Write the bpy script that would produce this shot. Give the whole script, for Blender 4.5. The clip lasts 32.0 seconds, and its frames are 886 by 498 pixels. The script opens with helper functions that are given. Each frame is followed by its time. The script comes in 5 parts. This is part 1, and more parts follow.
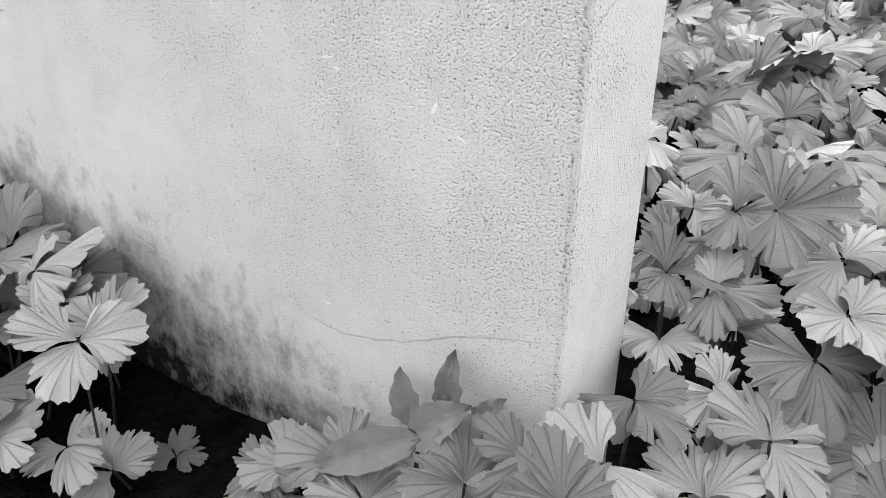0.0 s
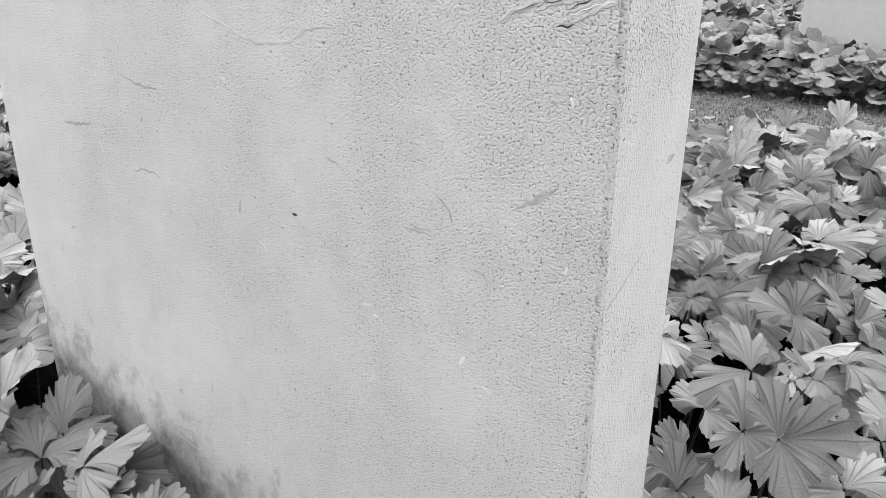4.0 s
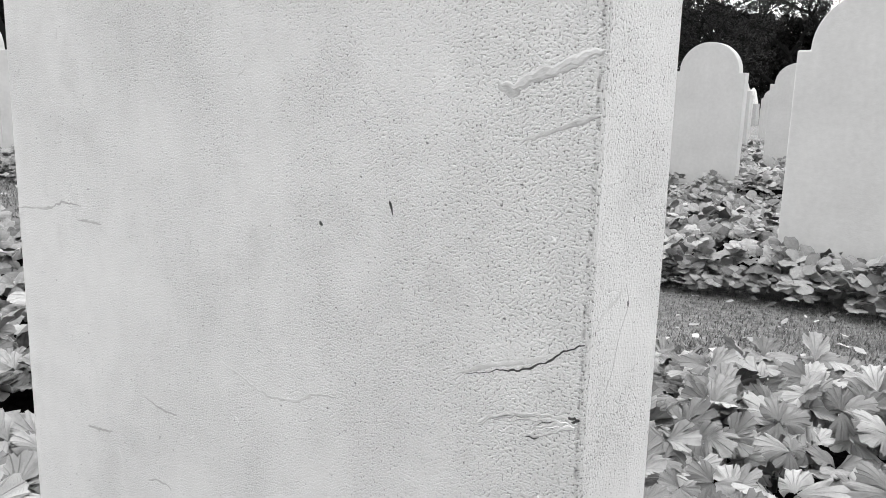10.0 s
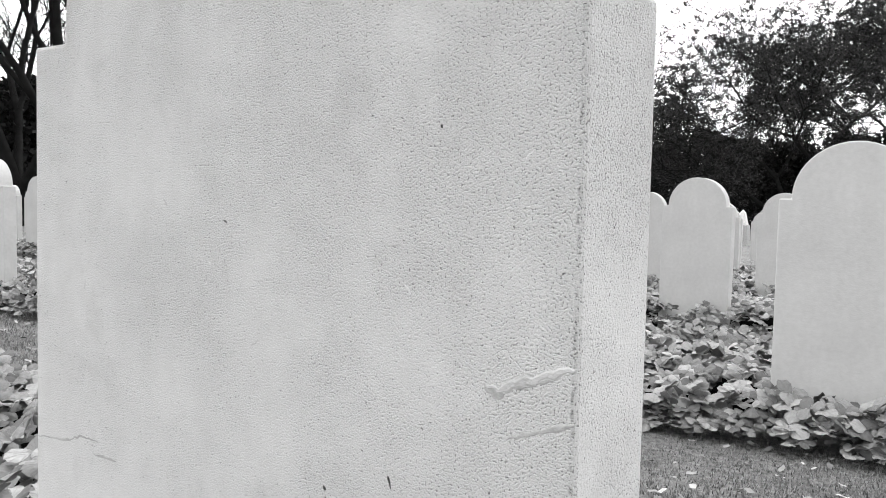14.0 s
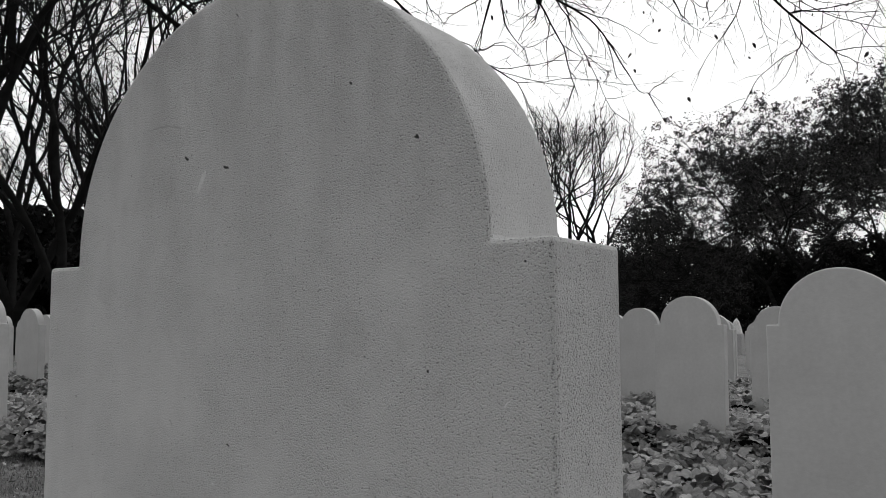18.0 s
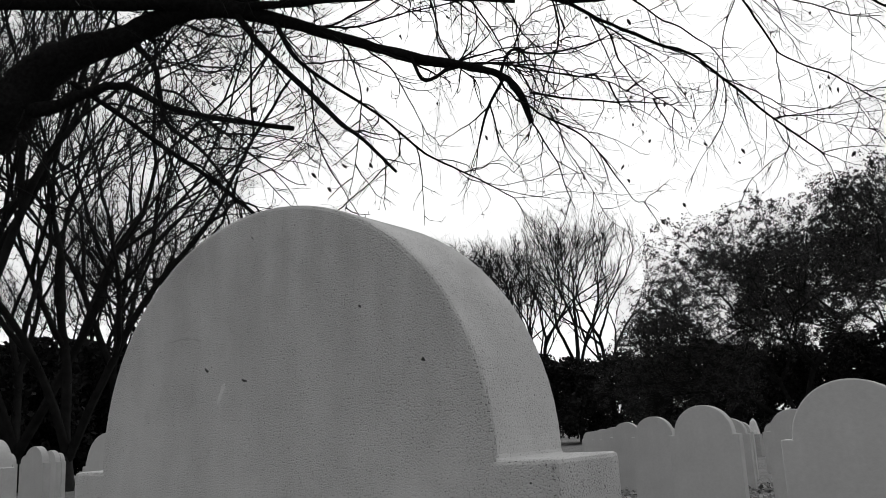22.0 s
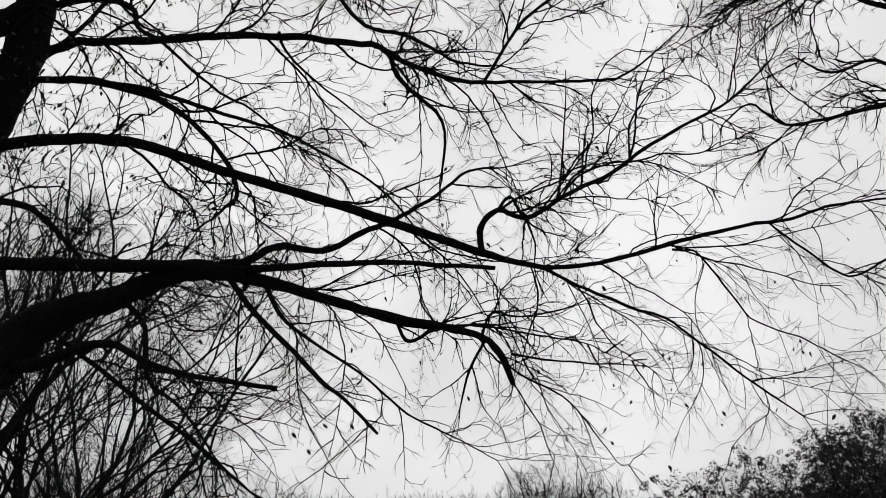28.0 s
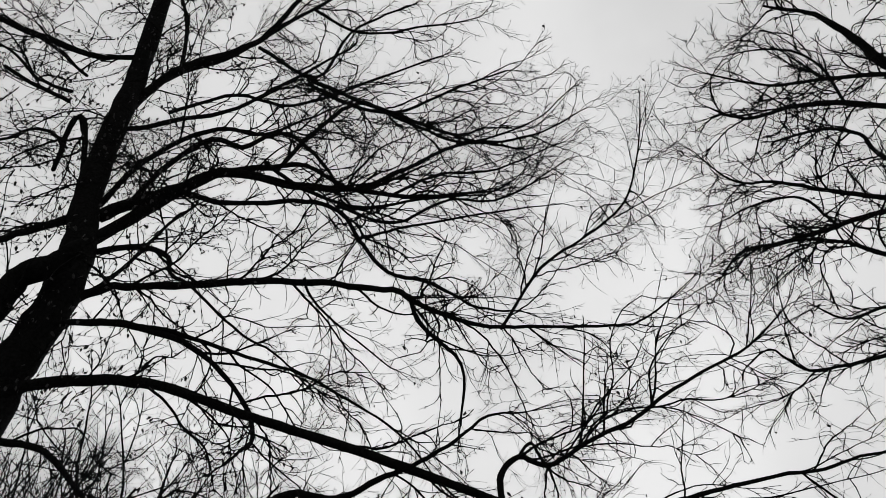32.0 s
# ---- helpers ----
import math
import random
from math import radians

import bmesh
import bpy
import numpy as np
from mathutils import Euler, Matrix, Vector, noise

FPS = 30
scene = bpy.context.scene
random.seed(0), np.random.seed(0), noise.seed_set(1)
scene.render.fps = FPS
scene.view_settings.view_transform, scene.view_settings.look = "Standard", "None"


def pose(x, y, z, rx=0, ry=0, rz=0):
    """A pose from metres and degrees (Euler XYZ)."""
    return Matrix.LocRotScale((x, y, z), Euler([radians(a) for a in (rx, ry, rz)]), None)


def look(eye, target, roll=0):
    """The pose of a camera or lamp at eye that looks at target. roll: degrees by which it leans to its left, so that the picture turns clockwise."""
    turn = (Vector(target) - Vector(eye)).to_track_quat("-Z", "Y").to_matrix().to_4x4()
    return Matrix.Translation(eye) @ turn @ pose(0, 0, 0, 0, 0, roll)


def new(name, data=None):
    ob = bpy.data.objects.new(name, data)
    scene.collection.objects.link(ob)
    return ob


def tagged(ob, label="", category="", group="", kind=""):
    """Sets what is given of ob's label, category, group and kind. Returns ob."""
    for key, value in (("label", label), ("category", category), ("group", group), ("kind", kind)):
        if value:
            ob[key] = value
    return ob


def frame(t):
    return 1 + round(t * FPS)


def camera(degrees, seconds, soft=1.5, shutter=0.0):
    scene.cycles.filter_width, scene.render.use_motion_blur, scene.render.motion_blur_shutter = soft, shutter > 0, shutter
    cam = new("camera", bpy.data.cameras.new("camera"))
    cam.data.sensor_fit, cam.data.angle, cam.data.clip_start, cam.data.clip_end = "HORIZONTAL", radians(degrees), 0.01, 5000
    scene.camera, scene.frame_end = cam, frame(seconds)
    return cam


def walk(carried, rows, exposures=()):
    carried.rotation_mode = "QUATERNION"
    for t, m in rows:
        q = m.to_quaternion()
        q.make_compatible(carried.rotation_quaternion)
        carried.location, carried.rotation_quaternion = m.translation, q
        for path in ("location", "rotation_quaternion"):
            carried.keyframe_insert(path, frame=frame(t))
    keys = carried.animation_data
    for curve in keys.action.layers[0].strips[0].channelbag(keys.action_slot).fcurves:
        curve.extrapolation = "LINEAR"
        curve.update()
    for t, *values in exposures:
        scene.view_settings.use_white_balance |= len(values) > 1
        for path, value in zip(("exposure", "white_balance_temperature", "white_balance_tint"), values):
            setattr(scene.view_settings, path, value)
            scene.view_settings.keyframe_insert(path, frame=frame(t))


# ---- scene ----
cam = camera(56.1, 32.0, soft=0.7)
PATH = [
    (0, (0.292, -0.238, 0.357), (-0.649, 1.198, -0.668), -0.2),
    (0.5, (0.292, -0.240, 0.370), (-0.664, 1.202, -0.633), -0.1),
    (1, (0.292, -0.238, 0.380), (-0.669, 1.211, -0.609), -0.1),
    (1.5, (0.294, -0.240, 0.384), (-0.693, 1.224, -0.555), -0.5),
    (2, (0.296, -0.242, 0.388), (-0.712, 1.224, -0.526), -0.8),
    (2.5, (0.296, -0.241, 0.391), (-0.723, 1.236, -0.491), -0.5),
    (3, (0.293, -0.243, 0.402), (-0.737, 1.247, -0.447), -0.0),
    (3.5, (0.294, -0.244, 0.409), (-0.751, 1.257, -0.399), 0.3),
    (4, (0.294, -0.247, 0.417), (-0.759, 1.271, -0.350), 0.4),
    (4.5, (0.293, -0.251, 0.422), (-0.756, 1.292, -0.298), 0.8),
    (6.5, (0.301, -0.255, 0.449), (-0.775, 1.324, -0.141), 1.3),
    (7, (0.300, -0.256, 0.457), (-0.784, 1.331, -0.098), 1.4),
    (7.5, (0.300, -0.258, 0.461), (-0.789, 1.337, -0.059), 1.7),
    (8, (0.301, -0.258, 0.469), (-0.796, 1.340, -0.024), 1.4),
    (8.5, (0.302, -0.259, 0.478), (-0.802, 1.343, 0.015), 1.3),
    (9, (0.301, -0.262, 0.487), (-0.804, 1.349, 0.061), 1.4),
    (9.5, (0.304, -0.263, 0.501), (-0.804, 1.351, 0.093), 1.5),
    (10, (0.309, -0.265, 0.513), (-0.804, 1.349, 0.120), 1.5),
    (10.5, (0.308, -0.270, 0.523), (-0.805, 1.351, 0.158), 1.7),
    (11, (0.312, -0.271, 0.533), (-0.807, 1.353, 0.198), 1.5),
    (11.5, (0.312, -0.275, 0.543), (-0.812, 1.350, 0.232), 1.5),
    (12, (0.314, -0.278, 0.551), (-0.813, 1.349, 0.265), 1.3),
    (12.5, (0.316, -0.281, 0.562), (-0.809, 1.356, 0.326), 1.4),
    (13, (0.320, -0.282, 0.570), (-0.805, 1.360, 0.379), 1.4),
    (13.5, (0.325, -0.287, 0.580), (-0.803, 1.358, 0.436), 1.3),
    (14, (0.326, -0.290, 0.588), (-0.806, 1.355, 0.477), 1.3),
    (14.5, (0.325, -0.295, 0.594), (-0.805, 1.353, 0.516), 1.3),
    (15, (0.327, -0.298, 0.602), (-0.797, 1.356, 0.565), 1.0),
    (15.5, (0.331, -0.304, 0.617), (-0.787, 1.354, 0.627), 0.9),
    (17.5, (0.347, -0.320, 0.643), (-0.770, 1.333, 0.782), -0.2),
    (18, (0.349, -0.318, 0.645), (-0.770, 1.332, 0.810), -0.3),
    (18.5, (0.350, -0.321, 0.650), (-0.770, 1.326, 0.838), -0.8),
    (19, (0.351, -0.326, 0.656), (-0.767, 1.318, 0.874), -1.2),
    (19.5, (0.354, -0.334, 0.662), (-0.760, 1.309, 0.905), -1.5),
    (20, (0.357, -0.336, 0.667), (-0.760, 1.302, 0.928), -1.9),
    (20.5, (0.360, -0.338, 0.673), (-0.760, 1.295, 0.957), -2.3),
    (21, (0.366, -0.340, 0.680), (-0.755, 1.284, 1.007), -2.9),
    (21.5, (0.372, -0.347, 0.687), (-0.741, 1.273, 1.060), -3.0),
    (22, (0.372, -0.349, 0.695), (-0.727, 1.267, 1.122), -3.1),
    (22.5, (0.381, -0.356, 0.702), (-0.705, 1.256, 1.178), -3.1),
    (23, (0.390, -0.366, 0.707), (-0.688, 1.237, 1.221), -3.0),
    (23.5, (0.395, -0.374, 0.713), (-0.669, 1.225, 1.271), -3.2),
    (24, (0.398, -0.379, 0.720), (-0.646, 1.219, 1.318), -3.3),
    (24.5, (0.407, -0.386, 0.726), (-0.615, 1.210, 1.369), -3.3),
    (25, (0.416, -0.394, 0.731), (-0.591, 1.189, 1.425), -3.3),
    (25.5, (0.423, -0.403, 0.737), (-0.565, 1.166, 1.487), -3.2),
    (27.5, (0.438, -0.417, 0.748), (-0.496, 1.079, 1.678), -3.3),
    (28, (0.440, -0.418, 0.750), (-0.482, 1.055, 1.727), -3.3),
    (28.5, (0.442, -0.419, 0.751), (-0.464, 1.020, 1.791), -3.2),
    (29, (0.445, -0.420, 0.753), (-0.445, 0.979, 1.860), -3.0),
    (29.5, (0.447, -0.421, 0.754), (-0.421, 0.933, 1.932), -2.7),
    (30, (0.449, -0.423, 0.756), (-0.401, 0.888, 1.995), -2.5),
    (30.5, (0.451, -0.424, 0.757), (-0.376, 0.850, 2.050), -2.3),
    (31, (0.454, -0.425, 0.759), (-0.355, 0.815, 2.095), -2.2),
    (31.5, (0.456, -0.426, 0.760), (-0.326, 0.776, 2.146), -2.2),
    (32, (0.458, -0.427, 0.762), (-0.292, 0.740, 2.195), -2.5),
]
walk(cam, [(t, look(eye, target, roll)) for t, eye, target, roll in PATH],
     exposures=[(0, 1.3), (2, 1.17), (6, 1.12), (10, 1.15), (13, 1.2), (15, 0.92), (15.5, 0.82), (17.5, -0.5), (20, -0.53), (21, -0.55), (22, -0.68), (25, -1.05), (28, -1.15), (32, -1.25)])

# ---- world and light: a black-and-white film under a thin overcast ----
SUN_DIR = Vector((-0.52, 0.72, 0.46)).normalized()


def link(nt, a, b):
    nt.links.new(a, b)


world = bpy.data.worlds.new("sky")
scene.world = world
world.use_nodes = True
nt = world.node_tree
nt.nodes.clear()
w_out, w_bg = nt.nodes.new("ShaderNodeOutputWorld"), nt.nodes.new("ShaderNodeBackground")
w_tc, w_no, w_ra = nt.nodes.new("ShaderNodeTexCoord"), nt.nodes.new("ShaderNodeTexNoise"), nt.nodes.new("ShaderNodeMapRange")
w_dot, w_gr, w_mul = nt.nodes.new("ShaderNodeVectorMath"), nt.nodes.new("ShaderNodeMapRange"), nt.nodes.new("ShaderNodeMath")
w_no.inputs["Scale"].default_value, w_no.inputs["Detail"].default_value, w_no.inputs["Roughness"].default_value = 2.2, 5, 0.5
w_ra.inputs["From Min"].default_value, w_ra.inputs["From Max"].default_value = 0.34, 0.62
w_ra.inputs["To Min"].default_value, w_ra.inputs["To Max"].default_value = 0.80, 1.05
w_dot.operation, w_dot.inputs[1].default_value = "DOT_PRODUCT", SUN_DIR
w_gr.inputs["From Min"].default_value, w_gr.inputs["From Max"].default_value = -0.8, 1.0
w_gr.inputs["To Min"].default_value, w_gr.inputs["To Max"].default_value = 0.32, 1.95
w_mul.operation = "MULTIPLY"
link(nt, w_tc.outputs["Generated"], w_no.inputs["Vector"])
link(nt, w_tc.outputs["Generated"], w_dot.inputs[0])
link(nt, w_no.outputs["Fac"], w_ra.inputs["Value"])
link(nt, w_dot.outputs["Value"], w_gr.inputs["Value"])
link(nt, w_ra.outputs["Result"], w_mul.inputs[0])
link(nt, w_gr.outputs["Result"], w_mul.inputs[1])
link(nt, w_mul.outputs[0], w_bg.inputs["Color"])
w_bg.inputs["Strength"].default_value = 1.0
link(nt, w_bg.outputs[0], w_out.inputs[0])

lamp = bpy.data.lights.new("sun", "SUN")
lamp.energy, lamp.angle = 0.5, radians(25)
sun = new("sun", lamp)
sun.matrix_world = look(Vector((-0.3, 0.62, 0.72)) * 50, (0, 0, 0))


# ---- materials ----
def grey(v):
    return (v, v, v, 1)


class Mat:
    """A small builder for grey node materials."""

    def __init__(self, name, rough=0.8, spec=0.3):
        self.m = bpy.data.materials.new(name)
        self.m.use_nodes = True
        self.nt = self.m.node_tree
        self.b = self.nt.nodes["Principled BSDF"]
        self.b.inputs["Roughness"].default_value = rough
        self.b.inputs["Specular IOR Level"].default_value = spec
        self.tc = self.nt.nodes.new("ShaderNodeTexCoord")

    def noise(self, scale, detail=3, rough=0.55, stretch=None, world=False):
        n = self.nt.nodes.new("ShaderNodeTexNoise")
        n.inputs["Scale"].default_value, n.inputs["Detail"].default_value, n.inputs["Roughness"].default_value = scale, detail, rough
        src = self.tc.outputs["Object"]
        if world:
            src = self.nt.nodes.new("ShaderNodeNewGeometry").outputs["Position"]
        if stretch:
            mp = self.nt.nodes.new("ShaderNodeMapping")
            mp.inputs["Scale"].default_value = stretch
            self.nt.links.new(src, mp.inputs["Vector"])
            src = mp.outputs[0]
        self.nt.links.new(src, n.inputs["Vector"])
        return n.outputs["Fac"]

    def ramp(self, fac, lo, hi, a, b):
        r = self.nt.nodes.new("ShaderNodeMapRange")
        for k, v in zip(("From Min", "From Max", "To Min", "To Max"), (lo, hi, a, b)):
            r.inputs[k].default_value = v
        self.nt.links.new(fac, r.inputs["Value"])
        return r.outputs["Result"]

    def math(self, op, a, b):
        n = self.nt.nodes.new("ShaderNodeMath")
        n.operation = op
        for k, v in enumerate((a, b)):
            if isinstance(v, (int, float)):
                n.inputs[k].default_value = v
            else:
                self.nt.links.new(v, n.inputs[k])
        return n.outputs[0]

    def color(self, sock):
        self.nt.links.new(sock, self.b.inputs["Base Color"])

    def bump(self, sock, strength, distance):
        n = self.nt.nodes.new("ShaderNodeBump")
        n.inputs["Strength"].default_value, n.inputs["Distance"].default_value = strength, distance
        self.nt.links.new(sock, n.inputs["Height"])
        self.nt.links.new(n.outputs[0], self.b.inputs["Normal"])
        return n


def stone_material(name, base, fine):
    k = Mat(name, 0.9, 0.2)
    col = k.math("ADD", k.ramp(k.noise(5.0, 4), 0.3, 0.7, base - 0.035, base + 0.03), k.ramp(k.noise(60.0, 4), 0.3, 0.7, -0.025, 0.025))
    streak = k.ramp(k.noise(7.0, 4, 0.6, (2.2, 1.0, 0.30)), 0.42, 0.72, 1.0, 0.965)
    col = k.math("MULTIPLY", col, streak)
    if fine:
        runs = k.math("ADD", k.noise(11.0, 3, 0.55, (3.2, 1.0, 0.22)), k.math("MULTIPLY", k.math("SUBTRACT", k.noise(38.0, 4, 0.6, (1.0, 1.0, 0.5)), 0.5), 0.5))
        high = k.nt.nodes.new("ShaderNodeSeparateXYZ")
        k.nt.links.new(k.tc.outputs["Object"], high.inputs[0])
        grime = k.math("MULTIPLY", k.ramp(high.outputs["Z"], 0.60, 0.80, 0.0, 0.22), k.ramp(k.noise(9.0, 5, 0.6, (2.2, 1.0, 0.55)), 0.38, 0.62, 0.0, 1.0))
        col = k.math("MULTIPLY", col, k.math("SUBTRACT", 1.0, grime))
        blotch = k.ramp(k.noise(20.0, 5, 0.65), 0.56, 0.74, 1.0, 0.88)
        col = k.math("MULTIPLY", k.math("MULTIPLY", col, blotch), k.ramp(runs, 0.44, 0.70, 1.008, 0.975))
        sep = k.nt.nodes.new("ShaderNodeSeparateXYZ")
        k.nt.links.new(k.tc.outputs["Object"], sep.inputs[0])
        cells = k.nt.nodes.new("ShaderNodeTexVoronoi")
        cells.inputs["Scale"].default_value = 1020.0
        warp = k.nt.nodes.new("ShaderNodeMapping")
        warp.inputs["Scale"].default_value = (0.95, 1.0, 1.05)
        k.nt.links.new(k.tc.outputs["Object"], warp.inputs["Vector"])
        k.nt.links.new(warp.outputs[0], cells.inputs["Vector"])
        front = k.ramp(sep.outputs["Y"], 0.0008, 0.004, 1.0, 0.0)
        worn = k.math("ADD", k.noise(14.0, 4, 0.6), k.ramp(sep.outputs["X"], -0.20, 0.20, -0.07, 0.13))
        worn = k.math("ADD", worn, k.ramp(sep.outputs["Z"], 0.45, 0.70, 0.0, 0.09))
        worn = k.math("SUBTRACT", worn, k.math("MULTIPLY", k.math("SUBTRACT", 1.0, front), 0.16))
        sparse = k.ramp(worn, 0.34, 0.62, 0.0, 1.0)
        arris = k.ramp(k.math("ABSOLUTE", k.math("SUBTRACT", sep.outputs["X"], 0.1885), 0.0), 0.0001, 0.0008, 1.0, 0.0)
        arris = k.math("MULTIPLY", arris, k.ramp(k.noise(230.0, 3, 0.65), 0.54, 0.61, 0.0, 1.0))
        arris = k.math("MULTIPLY", arris, front)
        pits2 = k.ramp(k.math("ADD", k.noise(520.0, 1, 0.4, (0.7, 1.0, 1.2)), k.math("MULTIPLY", sparse, 0.03)), 0.755, 0.79, 1.0, 0.35)
        size = k.math("MULTIPLY", k.math("ADD", 0.22, sparse), k.ramp(k.noise(240.0, 3, 0.6), 0.36, 0.66, 0.08, 0.40))
        grains = k.math("SUBTRACT", k.noise(980.0, 2, 0.5), k.math("MULTIPLY", sparse, 0.075))
        pits = k.math("MULTIPLY", k.ramp(k.math("SUBTRACT", cells.outputs["Distance"], size), -0.06, 0.12, 0.93, 1.0), k.ramp(grains, 0.24, 0.34, 0.40, 1.0))
        col = k.math("MULTIPLY", k.math("MULTIPLY", col, pits), pits2)
        col = k.math("MULTIPLY", col, k.math("SUBTRACT", 1.0, k.math("MULTIPLY", arris, 0.28)))
        # algae and soil splash creeping up from the foot, with leaf shadow painted in
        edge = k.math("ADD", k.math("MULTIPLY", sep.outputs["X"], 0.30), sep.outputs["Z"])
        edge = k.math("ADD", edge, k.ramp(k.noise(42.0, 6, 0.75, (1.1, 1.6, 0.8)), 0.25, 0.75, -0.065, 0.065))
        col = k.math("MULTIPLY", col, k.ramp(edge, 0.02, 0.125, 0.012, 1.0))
        h = k.math("ADD", k.ramp(grains, 0.22, 0.46, 0.0, 0.65), k.math("MULTIPLY", k.noise(300.0, 3, 0.6), 0.3))
        h = k.math("MULTIPLY", h, k.math("ADD", 0.45, k.math("MULTIPLY", sparse, 0.75)))
        h = k.math("ADD", h, k.math("MULTIPLY", k.noise(750.0, 2, 0.5), 0.6))
        h = k.math("ADD", h, k.math("MULTIPLY", pits2, 1.2))
        h = k.math("SUBTRACT", h, k.math("MULTIPLY", arris, 0.9))
        k.bump(h, 0.8, 0.0009)
    else:
        k.bump(k.noise(120.0, 4, 0.6), 0.3, 0.002)
    k.color(col)
    return k.m


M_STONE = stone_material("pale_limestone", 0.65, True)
M_STONE_FAR = stone_material("pale_limestone_far", 0.55, False)


def flat_material(name, v, spread=0.15, scale=60.0, rough=0.9, spec=0.2, bump=0.3, dist=0.003):
    k = Mat(name, rough, spec)
    a = k.ramp(k.noise(scale, 4), 0.3, 0.7, v * (1 - spread), v * (1 + spread))
    k.color(k.math("MULTIPLY", a, k.ramp(k.noise(scale * 0.12, 3), 0.3, 0.7, 0.85, 1.15)))
    if bump:
        k.bump(k.noise(scale * 2, 4, 0.6), bump, dist)
    return k.m


M_MARK_LIGHT = flat_material("clay_smear", 0.56, 0.08, 240.0, 0.8)
M_MARK_PALE = flat_material("pale_scuff", 0.76, 0.08, 240.0, 0.85)
M_MARK_MID = flat_material("dry_smear", 0.44, 0.18, 240.0, 0.85)
M_MARK_DARK = flat_material("crack", 0.06, 0.3, 240.0, 0.95)
# soil blacker than earth: the shade under the leaves is in its colour
M_SOIL = flat_material("shade_black_soil", 0.006, 0.5, 40.0, 1.0, 0.0, 0.8, 0.02)
M_BARK = flat_material("wet_bark", 0.012, 0.4, 30.0, 1.0, 0.02, 0.6, 0.01)
M_BARK_FAR = flat_material("far_bark", 0.018, 0.35, 6.0, 1.0, 0.02, 0.0)
M_BARK_PALE = flat_material("pale_bark", 0.04, 0.5, 3.0, 0.95, 0.05, 0.0)


def lawn_material():
    k = Mat("lawn", 0.95, 0.1)
    a = k.ramp(k.noise(55.0, 5, 0.65, None, True), 0.3, 0.72, 0.11, 0.34)
    b = k.ramp(k.noise(2.5, 4, 0.6, None, True), 0.3, 0.7, 0.75, 1.25)
    k.color(k.math("MULTIPLY", a, b))
    k.bump(k.noise(160.0, 4, 0.65, None, True), 0.8, 0.02)
    return k.m


def leaf_material(name, lo, hi, rough, island, veins=False):
    k = Mat(name, rough + 0.12, 0.12)
    if island:
        rnd = k.nt.nodes.new("ShaderNodeNewGeometry").outputs["Random Per Island"]
    else:
        rnd = k.nt.nodes.new("ShaderNodeObjectInfo").outputs["Random"]
    base = k.ramp(rnd, 0.0, 1.0, lo, hi)
    col = k.math("MULTIPLY", base, k.ramp(k.noise(90.0, 4, 0.6), 0.3, 0.7, 0.86, 1.12))
    if veins:
        at = k.nt.nodes.new("ShaderNodeAttribute")
        at.attribute_name = "leaf_uv"
        sep = k.nt.nodes.new("ShaderNodeSeparateXYZ")
        k.nt.links.new(at.outputs["Vector"], sep.inputs[0])
        wave = k.math("ABSOLUTE", k.math("SINE", k.math("MULTIPLY", sep.outputs["X"], 3.5 * math.pi), 0.0), 0.0)
        vein = k.ramp(wave, 0.0, 0.30, 1.0, 0.0)
        rib = k.math("ABSOLUTE", k.math("SINE", k.math("SUBTRACT", k.math("MULTIPLY", sep.outputs["Y"], 42.0), k.math("MULTIPLY", wave, 7.0)), 0.0), 0.0)
        fine = k.ramp(rib, 0.0, 0.35, 1.0, 0.0)
        col = k.math("MULTIPLY", col, k.math("SUBTRACT", 1.0, k.math("ADD", k.math("MULTIPLY", vein, 0.07), k.math("MULTIPLY", fine, 0.06))))
        h = k.math("ADD", k.math("MULTIPLY", k.noise(120.0, 3, 0.6), 0.5), k.math("SUBTRACT", 1.0, k.math("ADD", vein, k.math("MULTIPLY", fine, 0.35))))
        k.bump(h, 0.8, 0.0016)
    else:
        k.bump(k.noise(260.0, 3, 0.6), 0.35, 0.0015)
    k.color(col)
    return k.m


M_LAWN = lawn_material()
M_BLADE = leaf_material("grass_blades", 0.09, 0.34, 0.6, True)
M_LEAF = leaf_material("groundcover_leaf", 0.17, 0.42, 0.5, False, True)
M_WEED = leaf_material("weed_leaf", 0.15, 0.21, 0.5, False)
M_LEAF_MANY = leaf_material("groundcover_leaves", 0.13, 0.43, 0.5, True, True)
M_LITTER = leaf_material("leaf_scraps", 0.12, 0.55, 0.8, True)
M_STALK = flat_material("leaf_stalk", 0.035, 0.2, 200.0, 0.6)
M_PETAL = flat_material("petal", 0.55, 0.05, 200.0, 0.6)
M_TREE_LEAF = leaf_material("small_tree_leaves", 0.012, 0.058, 0.6, True)
M_EVERGREEN = leaf_material("evergreen_foliage", 0.008, 0.026, 0.7, True)
M_DEAD_LEAF = flat_material("dead_leaf", 0.05, 0.3, 60.0)


# ---- mesh helpers ----
def mesh_of(name, verts, faces, material, smooth=False):
    me = bpy.data.meshes.new(name)
    me.from_pydata(verts, [], faces)
    me.materials.append(material)
    if smooth:
        me.polygons.foreach_set("use_smooth", np.ones(len(me.polygons), dtype=bool))
    me.update()
    return me


def part(name, bm, material, parent, label=""):
    me = bpy.data.meshes.new(name)
    bm.to_mesh(me)
    bm.free()
    me.materials.append(material)
    ob = new(name, me)
    ob.parent = parent
    return tagged(ob, label)


